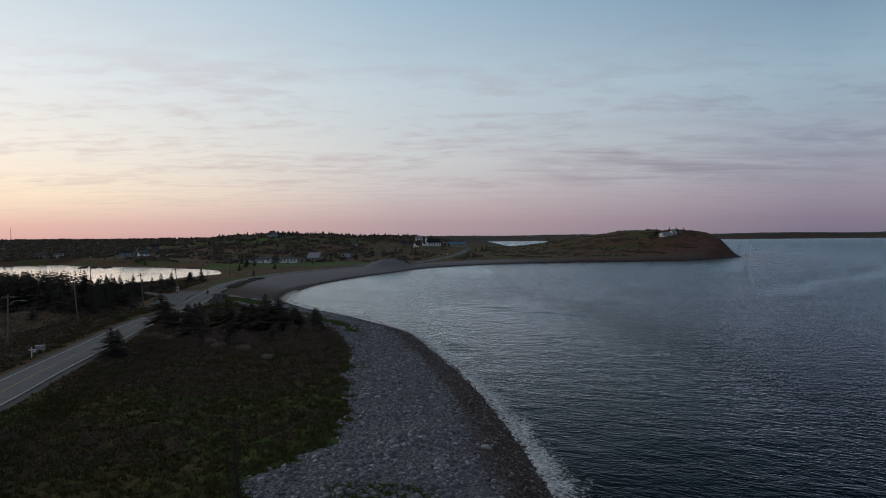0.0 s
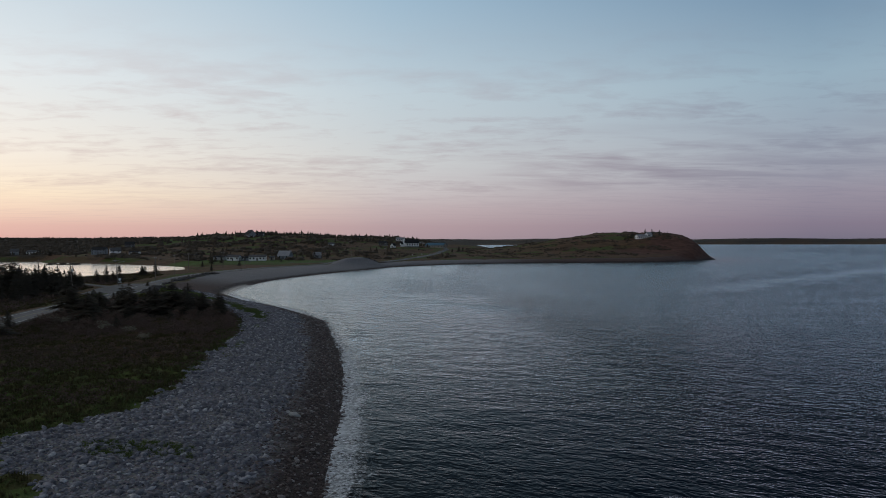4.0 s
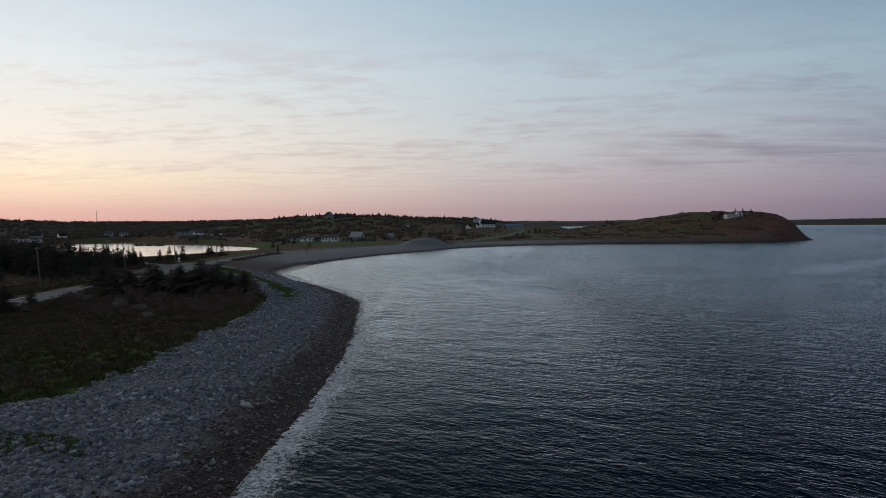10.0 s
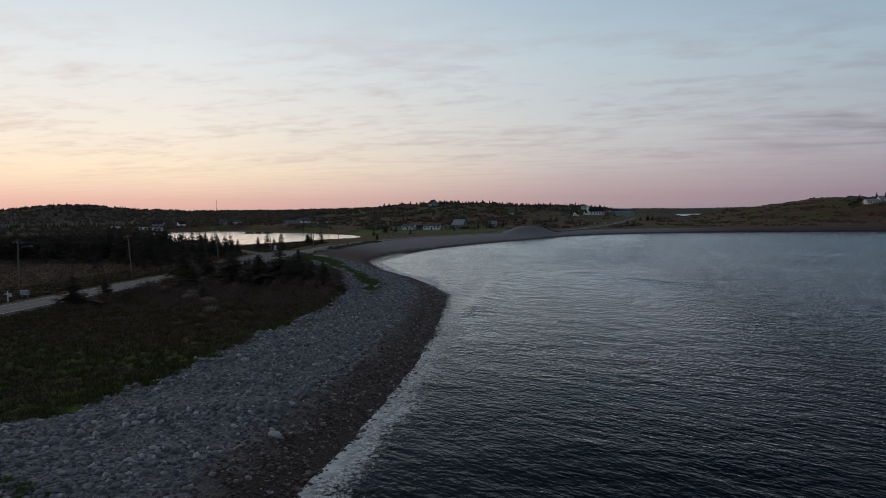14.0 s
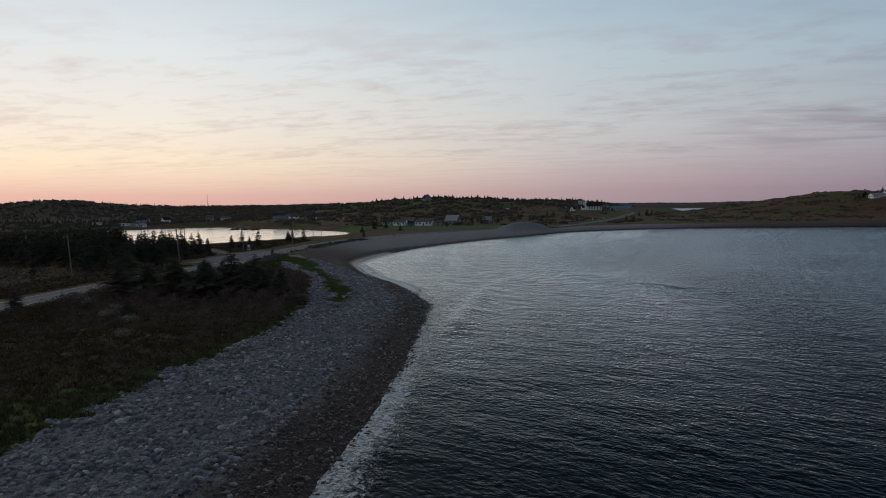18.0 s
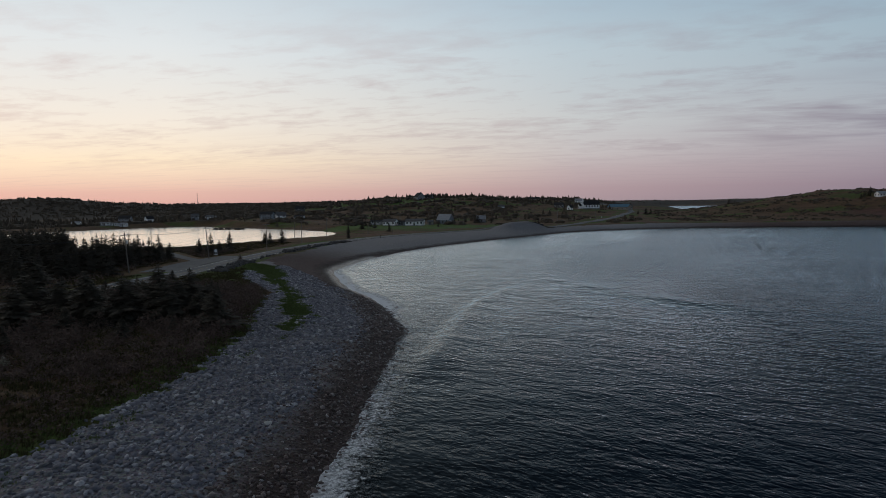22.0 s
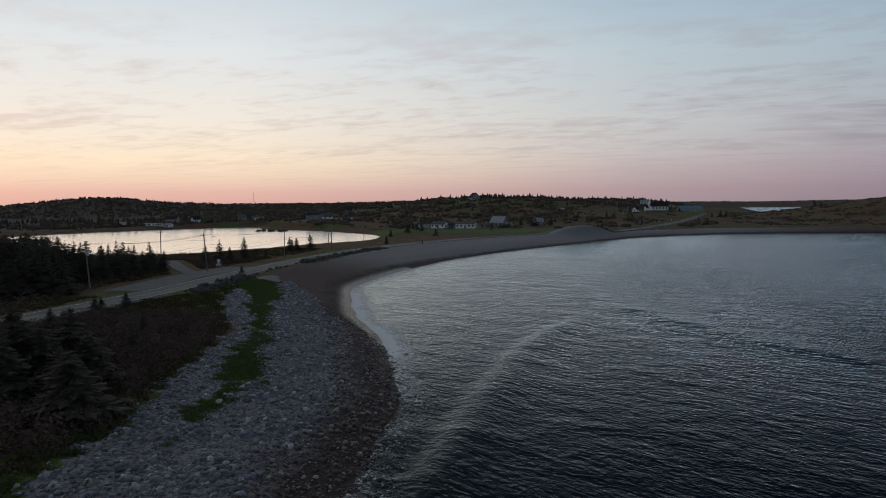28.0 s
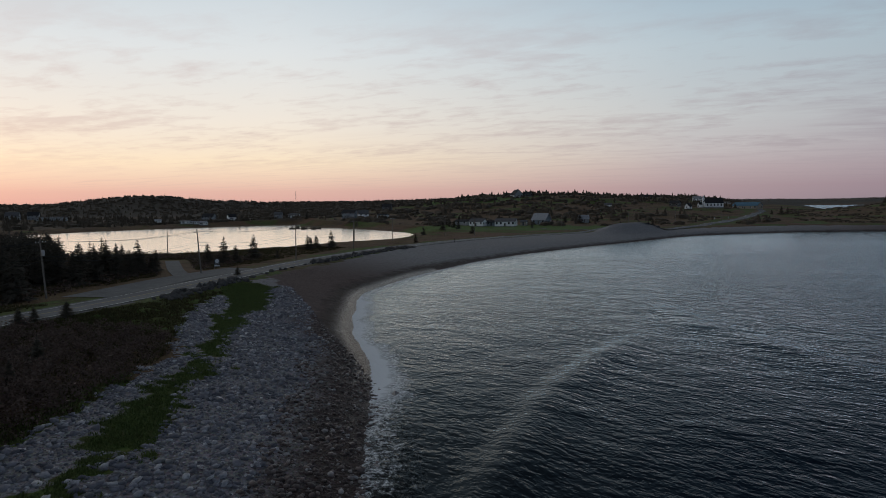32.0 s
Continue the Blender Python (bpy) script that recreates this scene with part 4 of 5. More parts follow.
def wood(name, spots, label, mat, slim=True):
    """Many far conifers (two ragged tiers each) or low bushes (lumpy domes), in one mesh."""
    verts, faces = [], []
    for x, y, z, h in spots:
        if slim and h > 3.2:
            rings = ((0.02, 0.34, 0.68), (0.40, 0.22, 1.0))
            for lo, rad, top in rings:
                b, a0, rad = len(verts), rnd.random() * 6, rad * h * rnd.uniform(0.75, 1.3)
                for k in range(5):
                    q = rad * rnd.uniform(0.6, 1.3)
                    verts.append((x + q * math.cos(a0 + 1.2566 * k), y + q * math.sin(a0 + 1.2566 * k), z - 0.3 + (lo + rnd.uniform(-0.06, 0.08)) * h))
                verts.append((x + rnd.uniform(-0.1, 0.1) * h, y + rnd.uniform(-0.1, 0.1) * h, z + top * h))
                faces += [(b + k, b + (k + 1) % 5, b + 5) for k in range(5)]
            continue
        b, a0, wide = len(verts), rnd.random() * 6, h * rnd.uniform(0.8, 1.9)
        for lo, rad in ((-0.15, 1.0), (0.62, 0.72)):
            for k in range(6):
                q = rad * wide * rnd.uniform(0.7, 1.25)
                verts.append((x + q * math.cos(a0 + 1.0472 * k), y + q * math.sin(a0 + 1.0472 * k), z + (lo + rnd.uniform(-0.08, 0.12)) * h))
        verts.append((x, y, z + 0.92 * h))
        for k in range(6):
            n = (k + 1) % 6
            faces += [(b + k, b + n, b + 6 + n), (b + k, b + 6 + n, b + 6 + k), (b + 6 + k, b + 6 + n, b + 12)]
    return tagged(raw(name, verts, faces, mat), label, "trees", kind="stuff")


def scatter(n, test, span, heights):
    """n random places in the span (x0, x1, y0, y1), kept where test passes."""
    x, y = nrg.uniform(span[0], span[1], n), nrg.uniform(span[2], span[3], n)
    keep = test(x, y)
    x, y = x[keep], y[keep]
    return list(zip(x, y, grounds(x, y), nrg.uniform(heights[0], heights[1], len(x))))


wood_mat_far = islands("far_conifers", (0.078, 0.060, 0.044), (0.120, 0.094, 0.066))


def dryland(x, y):
    return (field(PIN, x, y) > 14) & (field(DS, x, y) > 30) & (field(RD, x, y) > 12)


far_spots = scatter(21000, lambda x, y: dryland(x, y) & (grounds(x, y) > 8) & ((y > 1000) | (x < -330)) & (waves(x, y, 260, 71) > -0.95), (-1650, 40, 600, 1700), (1.6, 4.6))
far_spots += scatter(900, lambda x, y: dryland(x, y) & (waves(x, y, 120, 72) > 0.2), (-1500, -420, 300, 760), (4, 8))
wood("far_woods", far_spots, "dark conifer woods on the hills behind the pond", wood_mat_far)
inland = scatter(5200, lambda x, y: dryland(x, y) & (field(PIN, x, y) > 22) & (waves(x, y, 80, 77) > -0.15) & ~((x > -150) & (y < 640)), (-560, -60, 520, 1000), (0.8, 3.6))
inland += scatter(3200, lambda x, y: dryland(x, y) & (waves(x, y, 90, 78) > -0.2), (-1000, -330, 120, 760), (3.0, 6.5))
inland += [(-268 + rnd.uniform(-12, 12), 572 + rnd.uniform(-4, 4), POND_Z + 0.2, rnd.uniform(0.8, 1.8)) for i in range(14)]
wood("inland_wood", inland, "dark brown thickets and spruces on the low land round the pond", wood_mat_far)
hill_spots = scatter(2600, lambda x, y: dryland(x, y) & (np.hypot(x - 8, (y - 815) / 1.6) > 18) & (waves(x, y, 70, 73) + 0.5 * waves(x, y, 25, 79) > 0.42) & ~((x > -290) & (x < -150) & (y > 780) & (y < 868)), (-330, 60, 620, 1120), (0.5, 2.2))
hill_spots += scatter(260, lambda x, y: dryland(x, y) & (y > 880 - 0.1 * np.abs(x + 40)), (-200, 50, 880, 960), (3.3, 6.0))
hill_spots += scatter(150, lambda x, y: dryland(x, y) & (grounds(x, y) > 17), (-320, 40, 780, 1120), (3.4, 6.5))
hill_spots += scatter(130, lambda x, y: dryland(x, y) & (waves(x, y, 60, 98) > 0.1), (-200, 60, 590, 780), (3.3, 6.0))
hill_spots += scatter(5200, lambda x, y: dryland(x, y) & (waves(x, y, 50, 74) + 0.6 * waves(x, y, 17, 94) > 0.25), (70, 330, 640, 900), (0.4, 1.4))
hill_spots += scatter(420, lambda x, y: dryland(x, y) & (waves(x, y, 40, 75) > 0.25), (-150, 60, 560, 700), (1.2, 3.5))
wood("hill_scrub", hill_spots, "dark bushes and small conifers on the hillside", wood_mat_far)
shore_spots = scatter(6000, lambda x, y: (grounds(x, y) > 6) & (y > 3000), (-600, 4700, 3500, 4300), (4, 5.5))
wood("far_shore_woods", shore_spots, "low dark woods along the far shore", wood_mat_far)


# ---- scrub, grass and stones ----
def clumps(name, x, y, z, size, height, leaves, mat, label, category, spikes=False, leaf=1.0):
    """Loose clumps of leaf sprays (or blades) in one mesh."""
    n = len(x)
    k = np.repeat(np.arange(n), leaves)
    m = len(k)
    az, rr = nrg.uniform(0, 2 * np.pi, m), np.sqrt(nrg.uniform(0, 1, m))
    hh = nrg.uniform(0.05, 1.0, m)
    cx, cy = x[k] + np.cos(az) * rr * size[k] * (1.1 - 0.6 * hh), y[k] + np.sin(az) * rr * size[k] * (1.1 - 0.6 * hh)
    if spikes:
        L, cz = height[k] * nrg.uniform(0.5, 1.2, m), z[k]
        wv = 0.10 * size[k] + 0.015
        lean = nrg.uniform(0.1, 0.7, m) * L
        a, b = np.stack([cx - np.sin(az) * wv, cy + np.cos(az) * wv, cz - 0.03], 1), np.stack([cx + np.sin(az) * wv, cy - np.cos(az) * wv, cz - 0.03], 1)
        c = np.stack([cx + np.cos(az) * lean, cy + np.sin(az) * lean, cz + L], 1)
        verts = np.stack([a, b, c], 1).reshape(-1, 3)
        faces = np.arange(m * 3).reshape(-1, 3)
    else:
        cz = z[k] + hh * height[k]
        s = leaf * size[k] * nrg.uniform(0.08, 0.2, m)
        u = nrg.normal(size=(m, 3)); u[:, 2] *= 0.6
        u /= np.linalg.norm(u, axis=1)[:, None]
        v = np.cross(u, nrg.normal(size=(m, 3)))
        v /= np.linalg.norm(v, axis=1)[:, None]
        c0 = np.stack([cx, cy, cz], 1)
        u, v = u * s[:, None], v * s[:, None] * 0.7
        verts = np.stack([c0 - u, c0 - v * 0.8, c0 + u, c0 + v], 1).reshape(-1, 3)
        faces = np.arange(m * 4).reshape(-1, 4)
    return tagged(raw(name, verts, faces, mat), label, category, kind="stuff")


scrub_mat = islands("bare_scrub", (0.128, 0.088, 0.072), (0.196, 0.136, 0.110))
green_mat = islands("rough_grass", (0.062, 0.053, 0.023), (0.134, 0.116, 0.047))
bright_grass = islands("beach_grass", (0.088, 0.118, 0.036), (0.21, 0.25, 0.088))


def spots(n, span, test):
    x, y = nrg.uniform(span[0], span[1], n), nrg.uniform(span[2], span[3], n)
    keep = test(x, y)
    return x[keep], y[keep]


def offbeach(x, y):
    return (field(BEACH, x, y) < 0.15) & ~on_strip(x, y) & (distance(x, y, strip_line) > 4.5) & (distance(x, y, lot_line) > 8) & (distance(x, y, track_line) > 4.5) & (field(RD, x, y) > 6.2) & (field(DS, x, y) > 8) & (field(PIN, x, y) > 3)


sx_, sy_ = spots(18500, (-62, -4, -30, 205), lambda x, y: offbeach(x, y) & (nrg.uniform(0, 1, len(x)) < np.where(y < 40, 0.35, 1.0)) & (x > -0.23 * y - 24) & (y < 192 + 0.25 * (x + 40)) & (waves(x, y, 24, 81) + 0.018 * (y - 70) > np.where(y < 45, -0.6 - 0.018 * (y - 70), 0.0)))
clumps("scrub", sx_, sy_, grounds(sx_, sy_), nrg.uniform(0.6, 1.2, len(sx_)), nrg.uniform(0.25, 0.8, len(sx_)) * (0.7 + 0.7 * smooth(sy_, 90, 130)), 17, scrub_mat, "dark leafless scrub between the road and the beach", "bushes", False, 0.75)
sx_, sy_ = spots(17000, (-230, -62, 40, 300), lambda x, y: offbeach(x, y) & (x < -0.23 * y - 33) & (waves(x, y, 30, 82) > -1.0))
clumps("inland_scrub", sx_, sy_, grounds(sx_, sy_), nrg.uniform(0.9, 1.9, len(sx_)), nrg.uniform(0.5, 1.8, len(sx_)), 8, scrub_mat, "dark brown scrub inland of the road", "bushes")
sx_, sy_ = spots(56000, (-62, -2, 10, 262), lambda x, y: offbeach(x, y) & (nrg.uniform(0, 1, len(x)) < np.where(y < 40, 0.35, 1.0)) & (x > -0.23 * y - 24))
clumps("rough_grass", sx_, sy_, grounds(sx_, sy_), nrg.uniform(0.3, 0.6, len(sx_)), nrg.uniform(0.15, 0.5, len(sx_)), 9, green_mat, "rough green grass among the scrub", "grass", True)
sx_, sy_ = spots(26000, (-160, -84, 196, 345), lambda x, y: offbeach(x, y) & (x < -0.12 * y - 62))
clumps("roadside_grass", sx_, sy_, grounds(sx_, sy_), nrg.uniform(0.35, 0.7, len(sx_)), nrg.uniform(0.15, 0.5, len(sx_)), 7, green_mat, "rough grass between the road and the pond", "grass", True)
vx_, vy_ = spots(60000, (-110, -30, 20, 205), lambda x, y: (field(RD, x, y) > 5.3) & (field(RD, x, y) < 22) & (x < -0.13 * y - 26) & (distance(x, y, lot_line) > 8))
clumps("verge_grass", vx_, vy_, grounds(vx_, vy_), nrg.uniform(0.35, 0.7, len(vx_)), nrg.uniform(0.15, 0.45, len(vx_)), 6, green_mat, "rough grass along the verge of the coast road", "grass", True)
tx_, ty_ = spots(2300, (-62, -9, 118, 194), lambda x, y: offbeach(x, y) & (field(RD, x, y) > 7) & (distance(x, y, edge_line) > 1.6) & (waves(x, y, 16, 89) + 0.02 * (y - 125) > -0.2))
clumps("alder_thicket", tx_, ty_, grounds(tx_, ty_), nrg.uniform(0.8, 1.5, len(tx_)), nrg.uniform(0.8, 2.5, len(tx_)) * (1 - 0.45 * smooth(ty_, 165, 190)) * (0.5 + 0.5 * smooth(ty_, 118, 138)), 85, scrub_mat, "dense thicket of bare brown alders behind the beach", "bushes", False, 0.65)
gx_, gy_ = spots(170000, (-70, -8, 145, 252), lambda x, y: on_strip(x, y) & (field(RD, x, y) > 6))
hx_, hy_ = spots(9000, (-8, 8, 46, 60), lambda x, y: (((x - 1) / 5) ** 2 + ((y - 52.5) / 2.6) ** 2 + 0.5 * waves(x, y, 3, 86) < 0.7) & (waves(x, y, 1.8, 87) > -0.1))
ix_, iy_ = spots(3000, (-12, -2, 98, 150), lambda x, y: ((np.abs(x + 6.1 + 0.1 * (y - 114)) < 0.8) & (waves(x, y, 9, 88) > 0.3)))
jx_, jy_ = spots(90000, (-40, 2, 46, 178), lambda x, y: (distance(x, y, edge_line) < 3.4 + 1.8 * waves(x, y, 11, 93)) & (field(BEACH, x, y) < 0.3) & (nrg.uniform(0, 1, len(x)) < 0.7))
gx_, gy_ = np.r_[gx_, hx_, ix_, jx_], np.r_[gy_, hy_, iy_, jy_]
clumps("beach_grass", gx_, gy_, grounds(gx_, gy_), nrg.uniform(0.16, 0.34, len(gx_)), nrg.uniform(0.10, 0.28, len(gx_)), 7, bright_grass, "low green beach grass growing through the cobbles", "grass", True)


def stone_shape(seed):
    """A worn stone of twenty faces."""
    bm = bmesh.new()
    bmesh.ops.create_icosphere(bm, subdivisions=1, radius=1.0)
    r = random.Random(seed)
    v = np.array([p.co * r.uniform(0.78, 1.12) for p in bm.verts]) * np.array((1.0, r.uniform(0.62, 0.85), r.uniform(0.42, 0.6)))
    f = np.array([[q.index for q in p.verts] for p in bm.faces])
    bm.free()
    return v, f


shapes = [stone_shape(300 + i) for i in range(8)]


def stones(name, x, y, size, mat, label):
    """Cobbles bedded on the ground, in one mesh."""
    z = grounds(x, y)
    verts, faces, base = [], [], 0
    which = nrg.randint(0, 8, len(x))
    for w_ in range(8):
        sel = np.nonzero(which == w_)[0]
        v, f = shapes[w_]
        a, tl = nrg.uniform(0, 6.283, len(sel)), nrg.normal(0, 0.22, (len(sel), 2))
        c, s = np.cos(a)[:, None], np.sin(a)[:, None]
        px, py, pz = (v[None, :, i] * size[sel][:, None] for i in range(3))
        qx, qy = px * c - py * s, px * s + py * c
        qz = pz + qx * tl[:, :1] + qy * tl[:, 1:]
        verts.append(np.stack([qx + x[sel][:, None], qy + y[sel][:, None], qz + (z[sel] + size[sel] * 0.12)[:, None]], -1).reshape(-1, 3))
        faces.append((f[None] + (np.arange(len(sel)) * len(v))[:, None, None]).reshape(-1, 3) + base)
        base += len(sel) * len(v)
    return tagged(raw(name, np.concatenate(verts), np.concatenate(faces), mat, True), label, "stones", kind="stuff")


cobble_mat = islands("dry_cobbles", (0.135, 0.132, 0.152), (0.355, 0.346, 0.378), 0.85, (0.64, 0.62, 0.63))
wet_mat = islands("wet_cobbles", (0.062, 0.044, 0.040), (0.215, 0.155, 0.140), 0.55, (0.42, 0.39, 0.38), spec=0.35)


def shingle_zone(x, y):
    return (field(BEACH, x, y) > 0.4) & (((x + 52.5) * 34 + (y - 234.5) * 30) / 45 < 3)


cx_, cy_ = spots(215000, (-60, 18, -10, 245), lambda x, y: shingle_zone(x, y) & (field(DSW, x, y) > 5.0 + 1.4 * waves(x, y, 14, 91)) & (nrg.uniform(0, 1, len(x)) < np.where(y < 34, 0.4, 1.0)) & (nrg.uniform(0, 1, len(x)) < 1.1 - (y - 44) / 900))
cs_ = 0.07 + 0.100 * nrg.gamma(1.6, 0.6, len(cx_)) * (1 + 0.5 * waves(cx_, cy_, 9, 92))
stones("beach_cobbles", cx_, cy_, np.clip(cs_, 0.06, 0.42), cobble_mat, "grey rounded cobbles of the upper beach")
cx_, cy_ = spots(150000, (-60, 22, -10, 245), lambda x, y: shingle_zone(x, y) & (field(DSW, x, y) < 5.8 + 1.4 * waves(x, y, 14, 91)) & (nrg.uniform(0, 1, len(x)) < np.where(y < 34, 0.4, 1.0)) & (field(DS, x, y) > -2.2 - 2.6 * smooth(y, 120, 165)) & (nrg.uniform(0, 1, len(x)) < 1.1 - (y - 44) / 900))
cs_ = 0.07 + (0.085 + 0.03 * smooth(cy_, 120, 165)) * nrg.gamma(1.5, 0.6, len(cx_))
stones("wet_beach_cobbles", cx_, cy_, np.clip(cs_, 0.05, 0.34), wet_mat, "dark wet cobbles at the water's edge")


def boulder(name, x, y, size, mat, label, group="", flat=0.6, seed=0):
    """A weathered rock, bedded in the ground."""
    bm = bmesh.new()
    bmesh.ops.create_icosphere(bm, subdivisions=2 if mat is pale_rock else 1, radius=1.0)
    r = random.Random(seed)
    o = Vector((r.random() * 50, r.random() * 50, 0))
    for v in bm.verts:
        n = r.uniform(-0.16, 0.16) * (mat is not pale_rock) + noise.noise(v.co * 1.1 + o) * 0.7 + noise.noise(v.co * 2.7 + o) * 0.3
        v.co = v.co * (1 + n)
        v.co = Vector((v.co.x, v.co.y * 0.8, v.co.z * flat)) * size / 2
    ob = part(name, bm, mat, None, "", mat is pale_rock)
    ob.matrix_basis = pose(x, y, ground_at(x, y) + size * flat * 0.18, r.uniform(-8, 8), r.uniform(-8, 8), r.uniform(0, 360))
    return tagged(ob, label, "rock", group)


boulder("boulder", 10.9, 69, 1.15, pale_rock, "pale flat boulder on the dark shingle", seed=1)
boulder("boulder", 10.1, 69.9, 0.6, pale_rock, "small pale stone beside a flat boulder", seed=2)
boulder("boulder", 3.9, 116.2, 0.7, pale_rock, "pale stone on the brown shingle", seed=3)
boulder("boulder", -5.2, 158.3, 0.8, pale_rock, "pale stone on grey cobbles", seed=4)
boulder("boulder", -12.1, 155.3, 0.7, pale_rock, "white stone at the edge of the beach grass", seed=5)
boulder("boulder", 4.0, 82.9, 0.6, pale_rock, "pale rounded stone on the cobbles", seed=6)
boulder("boulder", 6.6, 99.7, 0.55, pale_rock, "pale rounded stone on the cobbles", seed=7)
boulder("boulder", -21.5, 103.6, 1.0, rock_mat, "grey rock in the dark scrub", seed=10)
boulder("boulder", -8, 190, 1.3, wet_mat, "dark wet rock in the foam", seed=11)
rip_mat = islands("armour_rock", (0.055, 0.050, 0.049), (0.135, 0.125, 0.120))
RIP = spline([(-62.0, 216), (-64.6, 226), (-67.4, 237), (-70.5, 250), (-74.6, 271), (-78, 296), (-80, 325), (-80.5, 350)], 1.7)
for i, (x, y) in enumerate(RIP):
    thick = y < 243 or y > 282
    if not thick and rnd.random() < 0.6:
        continue
    for side in ((0, 1.5, -1.4) if thick else (0,)):
        boulder("riprap_boulder", x + side + rnd.uniform(-0.7, 0.7), y + rnd.uniform(-0.8, 0.8), rnd.uniform(0.8, 2.1 if thick else 1.5), rip_mat, "dark grey armour rock piled along the road edge", "armour rocks along the road", rnd.uniform(0.55, 0.85), 40 + i)

# ---- poles and cables ----
def utility_pole(x, y, h=9.5, lean=0.0, lamp=False, can=False, arm=True, head=0.0):
    root = new("utility_pole")
    root.matrix_basis = pose(x, y, ground_at(x, y), 0, lean, head)
    part("post", tube([(0, 0, -0.5), (0, 0, h * 0.5), (0, 0, h)], [0.17, 0.145, 0.115], 8), wood_mat, root)
    if arm:
        ca = part("crossarm", box((2.2, 0.10, 0.12), (0, 0.13, h - 0.75)), wood_mat, root)
        for k in (-1.0, -0.4, 0.4, 1.0):
            part("insulator", tube([(k, 0.13, h - 0.64), (k, 0.13, h - 0.52), (k, 0.13, h - 0.44)], [0.05, 0.06, 0.03], 6), white_mat, ca)
    if can:
        part("transformer", tube([(0.36, 0, h - 2.9), (0.36, 0, h - 2.85), (0.36, 0, h - 2.0), (0.36, 0, h - 1.9)], [0.2, 0.24, 0.24, 0.12], 10), steel_mat, root, "grey transformer can")
    if lamp:
        a = part("lamp_arm", tube([(0, 0, h - 2.3), (0.9, 0, h - 1.5), (2.0, 0, h - 1.2), (2.5, 0, h - 1.22)], 0.035, 6), steel_mat, root)
        part("lamp_head", box((0.75, 0.26, 0.14), (2.75, 0, h - 1.32), 0, None, 0.6), steel_mat, a, "grey street-lamp head")
    return tagged(root, "weathered wooden utility pole beside the coast road" + (" with a street lamp" if lamp else " with a transformer" if can else ""), "utility pole", "poles along the road")


POLES = [(-64, 52), (-70, 92), (-76.5, 132), (-83.5, 173), (-82.5, 211), (-87, 253), (-88.5, 292.5), (-97, 340), (-108, 393), (-99, 430)]
for i, (x, y) in enumerate(POLES):
    utility_pole(x, y, 10.0, -4.5 if i in (3, 4, 5) else 1.0, i in (2, 5), i == 4, True, 8)
for x, y, h in ((-141.2, 299.7, 9), (-120.8, 383, 8.5), (-90, 446, 8.5), (-57.6, 566, 8), (-69.8, 549, 8), (-37, 604, 8), (-7.4, 607, 9), (20.6, 652, 8.5), (95.5, 740, 8.5), (-27, 816, 8.5), (-58, 816, 8.5), (-120, 560, 8)):
    utility_pole(x, y, h, 0.5, False, False, h > 8.6, rnd.uniform(0, 90))


def cable(a, b, sag, off, z):
    (ax, ay), (bx, by) = a, b
    d = Vector((bx - ax, by - ay, 0)).normalized()
    n = Vector((d.y, -d.x, 0)) * off
    p0, p1 = Vector((ax, ay, ground_at(ax, ay) + z)) + n, Vector((bx, by, ground_at(bx, by) + z)) + n
    pts = [p0.lerp(p1, t / 10) - Vector((0, 0, sag * 4 * (t / 10) * (1 - t / 10))) for t in range(11)]
    ob = part("overhead_cable", tube(pts, 0.022, 4), wire_mat)
    return tagged(ob, "thin black overhead cable strung between wooden poles", "cable", "cables along the road")


for a, b in zip(POLES, POLES[1:]):
    for off, z, sag in ((-0.9, 9.5, 0.8), (0.9, 9.5, 0.8), (0.1, 7.0, 1.0), (0.1, 6.3, 1.1)):
        cable(a, b, sag, off, z)
cable((-87, 253), (-141.2, 299.7), 0.9, 0, 8.0)


# ---- houses ----
def siding(name, c, vary=0.08):
    m = Mat(name, 0.65, spec=0.3)
    st = m.noise(0.6, 4.0)
    z = m.node("ShaderNodeSeparateXYZ", Vector=m.place).outputs[2]
    lap = m.math("FRACT", m.math("MULTIPLY", z, 5.0))
    m.colour(m.mix(m.range(st, 0.4, 0.7, 0.0, 0.6), c, tuple(v * (1 - 2.2 * vary) for v in c)))
    m.normal(m.bump(lap, 0.5, 0.03))
    return m.m


def shingled(name, c):
    m = Mat(name, 0.9, spec=0.25)
    n = m.noise(2.5, 5.0, 0.6, (1, 1, 3))
    m.colour(m.ramp(n, (0.3, tuple(v * 0.65 for v in c)), (0.7, tuple(v * 1.3 for v in c))))
    m.normal(m.bump(m.noise(9.0, 3.0), 0.5, 0.04))
    return m.m


w_white, w_grey, w_blue, w_tan, w_dark = (siding(n, c) for n, c in (("white_siding", (0.84, 0.84, 0.84)), ("grey_siding", (0.30, 0.31, 0.32)), ("blue_grey_siding", (0.22, 0.25, 0.28)), ("tan_siding", (0.34, 0.29, 0.23)), ("dark_siding", (0.10, 0.095, 0.09))))
r_dark, r_grey, r_pale, r_blue = (shingled(n, c) for n, c in (("dark_shingles", (0.035, 0.035, 0.038)), ("grey_shingles", (0.12, 0.12, 0.125)), ("pale_metal_roof", (0.33, 0.34, 0.36)), ("blue_metal_roof", (0.10, 0.20, 0.28))))
found_mat = plain("concrete", (0.28, 0.27, 0.26), 0.9, vary=0.15, scale=2)


